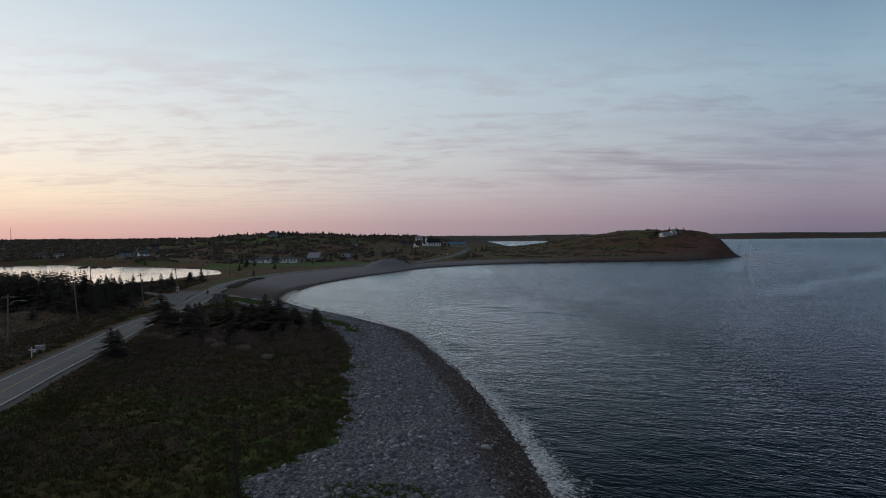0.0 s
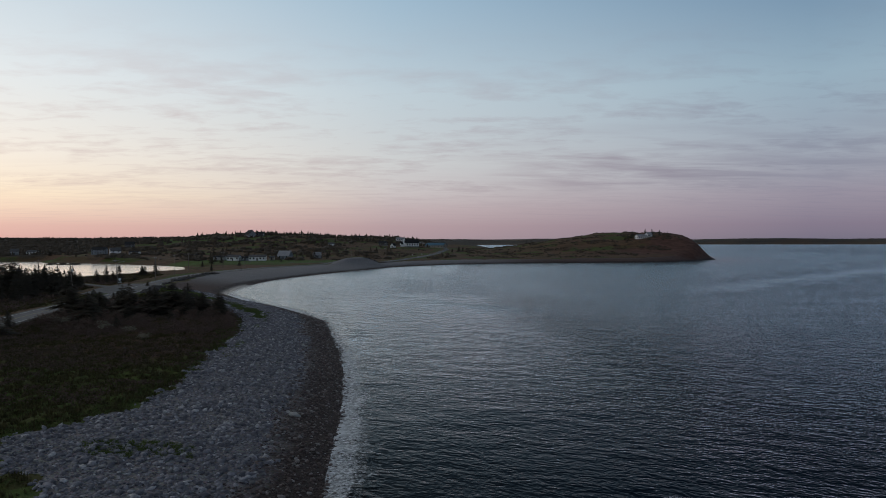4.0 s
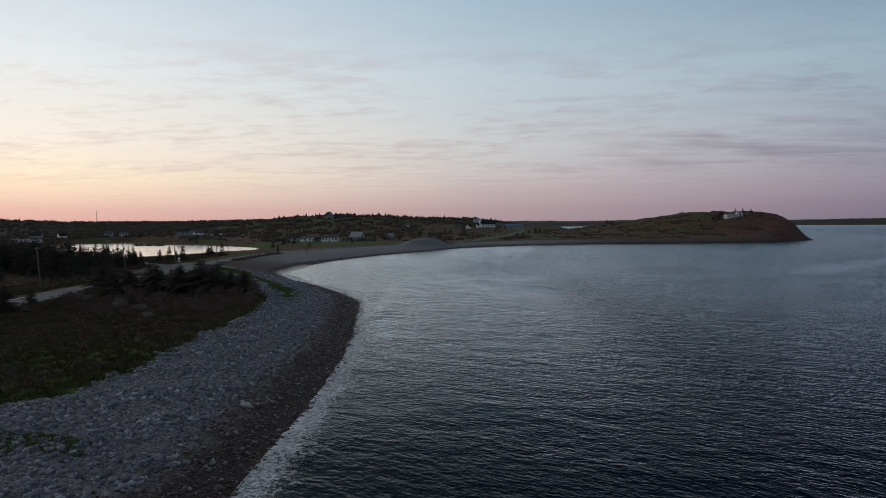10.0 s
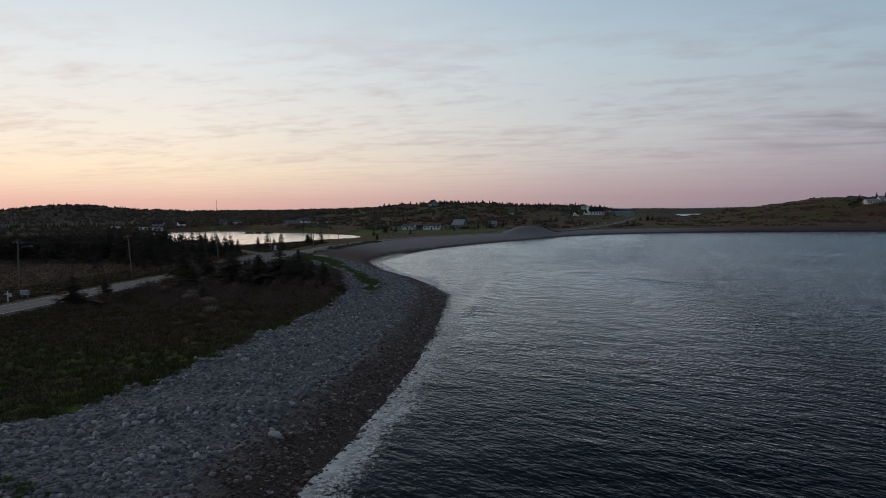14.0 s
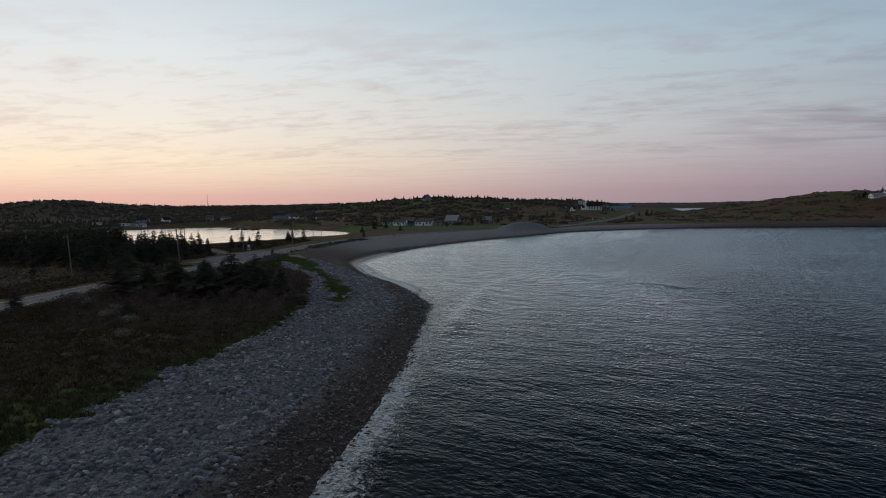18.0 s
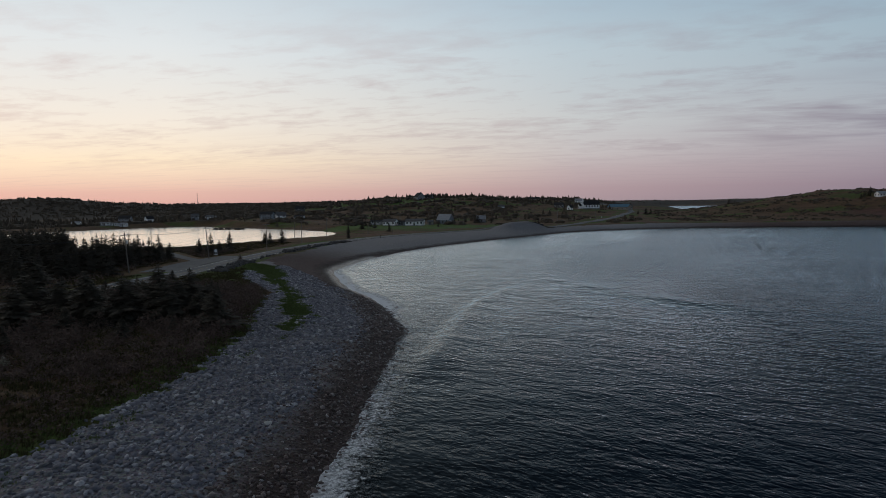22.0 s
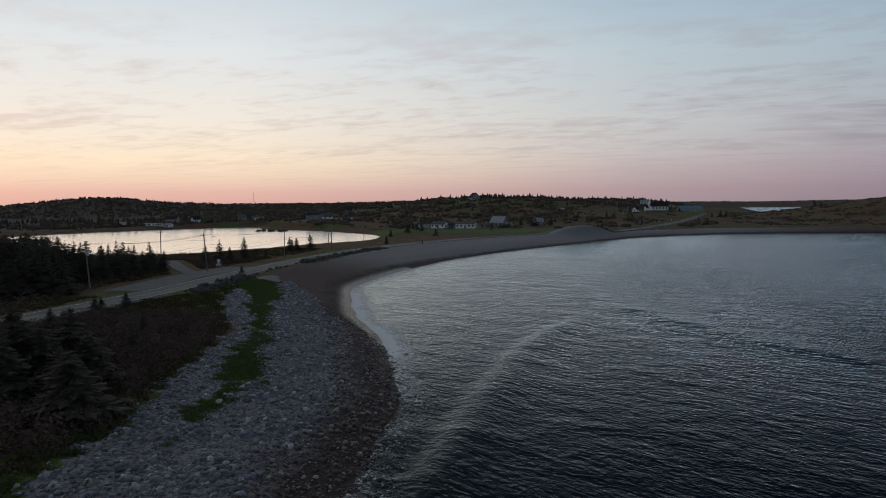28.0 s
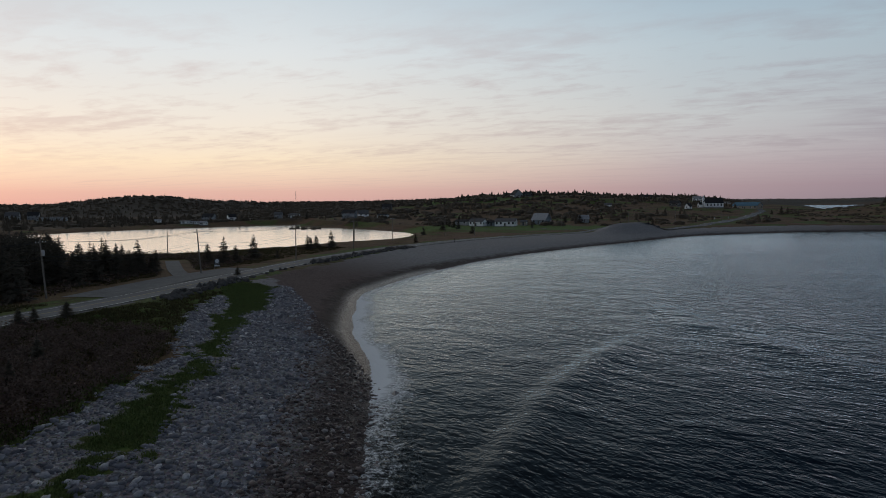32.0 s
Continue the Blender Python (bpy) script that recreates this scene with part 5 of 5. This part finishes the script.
def window(parent, x, y, z, w_, h, rz):
    """A framed window on a wall whose outward side is turned by rz."""
    m = pose(x, y, z, 0, 0, rz)
    bm = bmesh.new()
    for sx2, sz2, ww, hh2 in ((0, 0, w_ + 0.2, 0.1), (0, h, w_ + 0.2, 0.1), (-w_ / 2 - 0.05, 0, 0.1, h), (w_ / 2 + 0.05, 0, 0.1, h)):
        box((ww, 0.10, hh2), (sx2, -0.05, sz2), 0, bm)
    bm.transform(m)
    f = part("window", bm, white_mat, parent)
    g_ = box((w_, 0.04, h), (0, -0.03, 0.03))
    g_.transform(m)
    part("pane", g_, glass_mat, f)
    return f


def house(name, x, y, rz, w_, d, wall, rise, wallmat, roofmat, label, rows=1, fronts=3, sides=2, door=True, chimney=False, base=None, over=0.4, category="house"):
    """A gabled house: its ridge runs along its width, its front looks to -y before it is turned."""
    root = new(name)
    z0 = min(ground_at(x + i * w_ / 2, y + j * d / 2) for i in (-1, 1) for j in (-1, 1)) if base is None else base
    root.matrix_basis = pose(x, y, z0, 0, 0, rz)
    part("foundation", box((w_ + 0.1, d + 0.1, 1.3), (0, 0, -0.8)), found_mat, root)
    bm = box((w_, d, wall), (0, 0, 0.5))
    for s in (-1, 1):
        v = [bm.verts.new(p) for p in ((s * w_ / 2, -d / 2, wall + 0.5), (s * w_ / 2, d / 2, wall + 0.5), (s * w_ / 2, 0, wall + rise + 0.5))]
        v2 = [bm.verts.new(p.co - Vector((s * 0.2, 0, 0))) for p in v]
        bm.faces.new(v)
        bm.faces.new(v2[::-1])
        for i in range(3):
            bm.faces.new((v[i], v2[i], v2[(i + 1) % 3], v[(i + 1) % 3]))
    part("wall", bm, wallmat, root)
    bm = bmesh.new()
    slope = rise / (d / 2)
    for s in (-1, 1):
        e, t = d / 2 + over, 0.22
        ze = wall + 0.5 - over * slope
        p = [(-w_ / 2 - over, s * e, ze), (w_ / 2 + over, s * e, ze), (w_ / 2 + over, 0, wall + rise + 0.5), (-w_ / 2 - over, 0, wall + rise + 0.5)]
        lo, hi_ = [bm.verts.new(q) for q in p], [bm.verts.new((q[0], q[1], q[2] + t)) for q in p]
        bm.faces.new(lo)
        bm.faces.new(hi_[::-1])
        for i in range(4):
            bm.faces.new((lo[i], hi_[i], hi_[(i + 1) % 4], lo[(i + 1) % 4]))
    rf = part("roof", bm, roofmat, root)
    if chimney:
        part("chimney", box((0.8, 0.8, 1.8), (w_ * 0.22, 0.3, wall + rise - 0.5)), found_mat, rf)
    for r_ in range(rows):
        zz = 0.5 + (r_ + 0.36) * wall / rows
        hh2 = min(1.4, wall / rows * 0.5)
        for side, n, ln, turn_ in ((0, fronts, w_, 0), (1, fronts, w_, 180)):
            for k in range(n):
                u = (k + 0.5) / n * ln - ln / 2
                if side == 0 and r_ == 0 and door and k == n // 2:
                    continue
                window(root, u if not side else -u, -d / 2 if not side else d / 2, zz, min(1.3, ln / n * 0.45), hh2, turn_)
        for turn_, xx in ((90, w_ / 2), (-90, -w_ / 2)):
            for k in range(sides):
                u = (k + 0.5) / sides * d - d / 2
                window(root, xx, u, zz, min(1.2, d / sides * 0.4), hh2, turn_)
    if door:
        dr = part("door", box((1.0, 0.10, 2.05), (0, -d / 2 - 0.05, 0.5)), w_dark, root)
        part("handle", box((0.12, 0.06, 0.06), (0.36, -d / 2 - 0.12, 1.5)), steel_mat, dr)
        part("step", box((1.8, 1.2, 0.5), (0, -d / 2 - 0.65, 0.0)), found_mat, root)
    return tagged(root, label, category)


# house on the hill, with a tall glazed gable
house("house", -187, 860, -52, 12, 10, 3.6, 5.0, w_grey, r_dark, "grey steep-roofed house on top of the hill", 1, 4, 3, chimney=True)
house("house", -176, 866, -10, 8, 7, 3, 2.0, w_dark, r_dark, "low dark wing beside the hilltop house", 1, 2, 1)
# bungalows on the green
house("house", -124.5, 551, -6, 9.5, 7, 2.7, 1.7, w_white, r_grey, "white bungalow with a grey roof on mown grass", 1, 4, 2)
house("outbuilding", -138, 560, -6, 9, 6, 2.3, 1.0, w_grey, r_dark, "low grey outbuilding behind a bungalow", 1, 2, 1, False)
house("outbuilding", -116.5, 556, 0, 7, 5, 2.3, 1.0, w_blue, r_dark, "low blue-grey annex between two bungalows", 1, 2, 1)
house("house", -106, 552, 4, 13, 8, 2.9, 1.6, w_white, r_grey, "long white bungalow with a low roof", 1, 5, 2)
house("shed", -95.5, 556, 0, 3.6, 3.6, 2.2, 0.9, w_tan, r_grey, "small tan garden shed", 1, 1, 1, category="shed")
house("house", -88, 571, -14, 10, 8, 2.8, 3.8, w_blue, r_pale, "blue-grey house with a steep pale metal roof", 1, 3, 2)
house("house", -66, 600, 20, 6.2, 5.5, 2.5, 2.4, w_grey, r_pale, "grey house half hidden by dark trees", 1, 2, 2)
# below the church
house("cottage", -76, 772, 8, 6.5, 5, 2.8, 1.4, w_white, r_grey, "small white cottage on the hillside", 1, 2, 1)
house("house", -22, 838, -20, 9, 7, 3, 2.4, w_dark, r_dark, "dark grey house behind the church shed", 1, 3, 2, chimney=True)
house("shed", -8.5, 806, 62, 5, 4.5, 2.6, 2.6, w_white, r_dark, "small white gabled shed below the church", 1, 1, 1, category="shed")
house("house", -7, 985, 10, 9, 7, 4.0, 2.4, w_white, r_pale, "white house on the skyline behind the church", 2, 3, 2, chimney=True)
house("house", -62, 960, 5, 14, 9, 3.2, 2.2, w_tan, r_dark, "low tan house among trees on the hilltop", 1, 3, 2)
house("hall", 44, 900, -24, 25, 14, 3.4, 3.2, w_tan, r_blue, "long tan hall with a blue metal roof", 1, 6, 2, category="hall")
# the headland house
house("house", 266, 748, 12, 12, 8, 2.8, 2.0, w_white, r_pale, "white house on the headland above the cliff", 1, 5, 2)
house("outbuilding", 274.5, 750, 12, 5.5, 6, 2.8, 2.2, w_white, r_pale, "white annex of the headland house", 1, 2, 1)
# round the pond
house("mobile_home", -408, 600, 12, 9, 4, 2.0, 0.4, w_white, r_pale, "long white mobile home across the pond", 1, 4, 1)
house("mobile_home", -400.5, 603, 8, 5.5, 4, 2.0, 0.4, w_white, r_pale, "white mobile home across the pond", 1, 3, 1)
house("house", -394.5, 607, 10, 5.5, 5, 2.2, 1.2, w_white, r_pale, "white house by the far bank of the pond", 1, 2, 1)
house("house", -434, 660, 16, 11, 8, 4.4, 2.6, w_grey, r_dark, "grey two-storey house behind the pond", 2, 4, 2)
house("barn", -405, 657, 60, 7, 6, 3.2, 2.6, w_white, r_dark, "white gabled barn behind the pond", 1, 2, 1, category="barn")
house("shed", -435, 596, 20, 7, 4.5, 2.4, 0.9, w_white, r_pale, "pale boat shed on the far bank", 1, 2, 1, category="shed")
house("house", -376, 690, 25, 7, 7, 3.4, 2.4, w_grey, r_grey, "grey gabled house beyond the pond", 2, 2, 1)
house("house", -362, 696, 0, 9, 6, 2.6, 1.5, w_white, r_grey, "white house beyond the pond", 1, 3, 1)
house("house", -278, 656, 4, 12, 8, 4.6, 2.2, w_blue, r_dark, "large blue-grey two-storey house above the pond", 2, 5, 2)
house("house", -257, 641, 35, 8.5, 7, 4.0, 2.8, w_white, r_grey, "white gabled house above the pond", 2, 2, 2, chimney=True)
house("house", -243, 650, 5, 9, 5, 2.2, 0.9, w_white, r_dark, "low white house above the pond", 1, 4, 1)
house("house", -289, 750, 15, 9, 8, 4, 2.6, w_dark, r_dark, "dark house among trees on the slope", 2, 3, 2)
house("house", -745, 690, 40, 14, 10, 5, 4, w_grey, r_grey, "large grey gabled house on a distant slope", 2, 3, 3)
house("house", -726, 702, 42, 12, 9, 5, 4, w_grey, r_dark, "grey house with a steep roof near the woods", 2, 3, 2)
house("warehouse", -664, 676, 35, 30, 9, 3.4, 0.8, w_grey, r_grey, "long grey flat-roofed shed at the wood's edge", 1, 8, 2, category="warehouse")


def church(x, y, rz):
    root = new("church")
    z0 = max(ground_at(x + i, y - 3) for i in (-8, 0, 8)) + 0.4
    root.matrix_basis = pose(x, y, z0, 0, 0, rz)
    part("foundation", box((21.2, 9.2, 1.6), (0, 0, -1.0)), found_mat, root)
    bm = box((21, 9, 4.6), (0, 0, 0.5))
    for s in (-1, 1):
        bm.faces.new([bm.verts.new(p) for p in ((s * 10.5, -4.5, 5.1), (s * 10.5, 4.5, 5.1), (s * 10.5, 0, 10.0))])
    part("wall", bm, w_white, root, "white clapboard wall")
    bm = bmesh.new()
    for s in (-1, 1):
        p = [(-10.9, s * 4.95, 4.65), (10.9, s * 4.95, 4.65), (10.9, 0, 10.05), (-10.9, 0, 10.05)]
        lo, hi_ = [bm.verts.new(q) for q in p], [bm.verts.new((q[0], q[1], q[2] + 0.25)) for q in p]
        bm.faces.new(lo)
        bm.faces.new(hi_[::-1])
        for i in range(4):
            bm.faces.new((lo[i], hi_[i], hi_[(i + 1) % 4], lo[(i + 1) % 4]))
    part("roof", bm, r_dark, root, "black shingle roof")
    tw = part("tower", box((2.5, 2.5, 8.4), (-10.9, 0, 0.2)), w_white, root, "white square bell tower")
    bm = bmesh.new()
    base = [bm.verts.new((-10.9 + a * 1.45, b * 1.45, 8.6)) for a, b in ((-1, -1), (1, -1), (1, 1), (-1, 1))]
    top = bm.verts.new((-10.9, 0, 13.6))
    for i in range(4):
        bm.faces.new((base[i], base[(i + 1) % 4], top))
    bm.faces.new(base[::-1])
    part("spire", bm, w_white, tw, "short white pointed spire")
    bm = box((4.2, 5.5, 3.2), (-14.2, 0.4, 0.2))
    bm.faces.new([bm.verts.new(p) for p in ((-16.3, -2.35, 3.4), (-16.3, 3.15, 3.4), (-16.3, 0.4, 6.0))])
    po = part("porch", bm, w_white, root, "white gabled porch")
    bm = bmesh.new()
    for s in (-1, 1):
        bm.faces.new([bm.verts.new(p) for p in ((-16.6, 0.4 + s * 3.0, 3.1), (-12.6, 0.4 + s * 3.0, 3.1), (-12.6, 0.4, 6.1), (-16.6, 0.4, 6.1))])
    part("porch_roof", bm, r_dark, po)
    part("door", box((0.12, 1.7, 2.4), (-16.35, 0.4, 0.4)), w_dark, po)
    for k in range(5):
        window(root, -7.6 + 3.9 * k, -4.5, 1.7, 1.35, 2.5, 0)
        window(root, 7.6 - 3.9 * k, 4.5, 1.7, 1.35, 2.5, 180)
    window(root, -10.9, -1.25, 5.6, 1.0, 1.6, 0)
    root.scale = (0.84, 0.80, 0.86)
    return tagged(root, "white wooden church with a black roof and short spire", "church")


church(12, 838, 24)

# ---- along the road ----
gravel = plain("pale_gravel", (0.15, 0.147, 0.144), 0.95, vary=0.3, scale=2)
ribbon("gravel_lot", lot_line, 0, 9, 0.08, gravel, label="pale gravel pull-off beside the road")
ribbon("gravel_track", track_line, 0, 3.6, 0.10, gravel, label="gravel track down to the pond")
ribbon("gravel_drive", spline([(-58, 118), (-66, 119), (-80, 124), (-100, 138), (-130, 150)], 3), 0, 3.4, 0.06, verge, label="gravel drive leaving the coast road")
ribbon("gravel_drive", spline([(-110, 520), (-80, 524), (-55, 512), (-30, 508)], 4), 0, 3, 0.06, verge, label="gravel lane in front of the bungalows")


def sign_board(x, y, rz):
    root = new("park_sign")
    root.matrix_basis = pose(x, y, ground_at(x, y), 0, 0, rz)
    for s in (-1, 1):
        part("post", box((0.14, 0.14, 3.3), (s * 0.85, 0, -0.3)), wood_mat, root)
    b = part("board", box((1.9, 0.08, 1.7), (0, -0.1, 1.3)), w_dark, root, "dark sign board")
    ring = bmesh.new()
    bmesh.ops.create_cone(ring, cap_ends=True, segments=20, radius1=0.6, radius2=0.6, depth=0.04, matrix=pose(0, -0.16, 2.3, 90))
    part("emblem", ring, white_mat, b, "white round emblem")
    part("text_bar", box((1.3, 0.03, 0.14), (0, -0.155, 1.42)), white_mat, b)
    part("lower_board", box((1.7, 0.07, 0.3), (0, -0.1, 0.85)), white_mat, root)
    return tagged(root, "dark sign on two wooden posts with a round white emblem", "sign")


sign_board(-90.5, 262.5, 25).scale = (0.75, 0.75, 0.85)


def name_post(x, y):
    root = new("sign_post")
    root.matrix_basis = pose(x, y, ground_at(x, y), 0, 0, 20)
    part("post", box((0.16, 0.16, 2.0), (0, 0, -0.2)), white_mat, root)
    part("arm", box((1.15, 0.07, 0.18), (0.12, 0, 1.25)), white_mat, root)
    part("hanging_board", box((0.5, 0.05, 0.34), (0.4, 0, 0.86)), white_mat, root)
    return tagged(root, "white wooden sign post with a cross arm at the drive", "sign post")


name_post(-63.5, 117)


def mailbox(x, y):
    root = new("mailbox_cluster")
    root.matrix_basis = pose(x, y, ground_at(x, y), 0, 0, 10)
    for s in (-0.5, 0.5):
        part("post", box((0.1, 0.1, 0.8), (s, 0, -0.1)), steel_mat, root)
    part("cabinet", box((1.5, 0.5, 0.8), (0, 0, 0.6)), steel_mat, root)
    part("lid", box((1.6, 0.6, 0.06), (0, 0, 1.4)), steel_mat, root)
    return tagged(root, "grey metal mailbox cabinet on short posts", "mailbox")


mailbox(-64.5, 121.5)


def bollard(x, y, h, label, mat):
    ob = part("marker_post", tube([(0, 0, -0.2), (0, 0, h * 0.9), (0, 0, h)], [0.14, 0.13, 0.08], 8), mat)
    ob.matrix_basis = pose(x, y, ground_at(x, y))
    return tagged(ob, label, "post")


bollard(-75, 380.5, 1.7, "dark wooden post at the back of the beach", dead_mat)
bollard(15.8, 671, 1.4, "white marker post beside the far road", white_mat)
bollard(25, 688.5, 1.4, "white marker post beside the far road", white_mat)
pipe = part("culvert_pipe", tube([(0, 0, 0.5), (2.0, -3.0, 0.45)], 0.6, 10), dark_mat)
pipe.matrix_basis = pose(-12.5, 520, ground_at(-12.5, 520))
tagged(pipe, "black culvert pipe beside the gravel heap", "pipe")


def mast(x, y, h):
    root = new("radio_mast")
    root.matrix_basis = pose(x, y, ground_at(x, y))
    for k in range(3):
        a = 2.094 * k
        part("leg", tube([(0.7 * math.cos(a), 0.7 * math.sin(a), -0.5), (0.25 * math.cos(a), 0.25 * math.sin(a), h)], 0.12, 5), steel_mat, root)
    for k in range(9):
        r_ = 0.7 - 0.05 * k
        part("brace", tube([(r_ * math.cos(0), r_ * math.sin(0), h * k / 9), (r_ * math.cos(2.094), r_ * math.sin(2.094), h * (k + 0.5) / 9), (r_ * math.cos(4.19), r_ * math.sin(4.19), h * (k + 1) / 9)], 0.07, 4), steel_mat, root)
    return tagged(root, "thin lattice radio mast on the wooded ridge", "mast")


mast(-776, 1314, 24)


def snag(x, y, h):
    """A bare, twisted shrub."""
    root = new("dead_shrub")
    root.matrix_basis = pose(x, y, ground_at(x, y))
    r = random.Random(5)
    stem = [(0.0, 0, -0.2), (0.1, 0.1, h * 0.25), (-0.12, 0.05, h * 0.5), (0.1, -0.05, h * 0.75), (-0.15, 0.05, h)]
    part("trunk", tube(stem, [0.26, 0.20, 0.15, 0.09, 0.03], 7), dead_mat, root)
    for k in range(26):
        z = h * r.uniform(0.12, 0.92)
        a, ln = r.uniform(0, 6.28), r.uniform(0.6, 1.7) * (1.25 - z / h * 0.6)
        part("limb", tube([(0, 0, z), (ln * 0.5 * math.cos(a), ln * 0.5 * math.sin(a), z + ln * 0.3), (ln * math.cos(a + 0.3), ln * math.sin(a + 0.3), z + ln * 0.75)], [0.07, 0.045, 0.014], 5), dead_mat, root)
    return tagged(root, "dead twisted shrub standing in rough grass", "shrub")


snag(-10.2, 50.2, 6.4)


def pale_shrub(x, y, wide, h, seed):
    """A low round shrub in pale bud: stems that fork upward and many small leaves at their ends."""
    root = new("budding_shrub")
    root.matrix_basis = pose(x, y, ground_at(x, y))
    r = random.Random(seed)
    stems, verts, faces = bmesh.new(), [], []
    for k in range(16):
        a, out_ = r.uniform(0, 6.28), wide * math.sqrt(r.random())
        tip = Vector((out_ * math.cos(a), out_ * math.sin(a), h * r.uniform(0.6, 1.0)))
        tube([(tip.x * 0.15, tip.y * 0.15, -0.1), (tip.x * 0.6, tip.y * 0.6, tip.z * 0.55), tuple(tip)], [0.035, 0.022, 0.008], 4, stems)
        for i in range(46):
            c = tip + Vector((r.gauss(0, 0.28), r.gauss(0, 0.28), r.gauss(0, 0.16)))
            u = Vector((r.gauss(0, 1), r.gauss(0, 1), r.gauss(0, 0.6))).normalized() * r.uniform(0.05, 0.11)
            v = u.cross(Vector((r.gauss(0, 1), r.gauss(0, 1), 1))).normalized() * 0.05
            b = len(verts)
            verts += [c - u, c - v, c + u, c + v]
            faces.append((b, b + 1, b + 2, b + 3))
    part("stems", stems, dead_mat, root)
    leaves_ = raw("leaves", [tuple(p) for p in verts], faces, bud_mat)
    leaves_.parent = root
    return tagged(root, "low shrub in pale bud among dark scrub", "shrub", "budding shrubs")


bud_mat = islands("pale_buds", (0.20, 0.18, 0.13), (0.40, 0.37, 0.29))
for i, (x, y, wide, h) in enumerate(((-50.8, 136.5, 2.2, 1.6), (-47.4, 135.4, 1.6, 1.4), (-33.5, 124, 1.2, 1.3), (-28, 121, 0.9, 1.1), (-36.5, 129, 1.0, 1.2), (-22, 112, 0.8, 0.9))):
    pale_shrub(x, y, wide, h, 60 + i)

# larger stones lying loose on the shingle
loose = []
for i in range(6):
    v, f = shapes[i]
    me = bpy.data.meshes.new("stone")
    me.from_pydata((v * 0.5).tolist(), [], f.tolist())
    me.polygons.foreach_set("use_smooth", np.full(len(f), True))
    loose.append(me)
stone_rand = Mat("loose_stone", 0.85, spec=0.25)
ri = stone_rand.t.nodes.new("ShaderNodeObjectInfo").outputs["Random"]
stone_rand.colour(stone_rand.mix(stone_rand.range(stone_rand.noise(6.0, 4.0), 0.4, 0.7, 0, 0.5), stone_rand.ramp(ri, (0.0, (0.12, 0.12, 0.13)), (0.7, (0.30, 0.30, 0.30)), (1.0, (0.48, 0.46, 0.44))), (0.14, 0.13, 0.13)))
stone_rand.normal(stone_rand.bump(stone_rand.noise(15.0, 3.0), 0.4, 0.03))
for me in loose:
    me.materials.append(stone_rand.m)
lx, ly = spots(2200, (-30, 14, 46, 205), lambda x, y: shingle_zone(x, y) & (field(DS, x, y) > 3))
for x, y in list(zip(lx, ly))[:280]:
    s = rnd.uniform(0.3, 0.75)
    ob = new("stone", rnd.choice(loose))
    ob.matrix_basis = Matrix.LocRotScale((x, y, ground_at(x, y) + s * 0.12), Euler((rnd.uniform(-0.2, 0.2), rnd.uniform(-0.2, 0.2), rnd.uniform(0, 6.28))), (s, s, s))
    ob.parent = ground
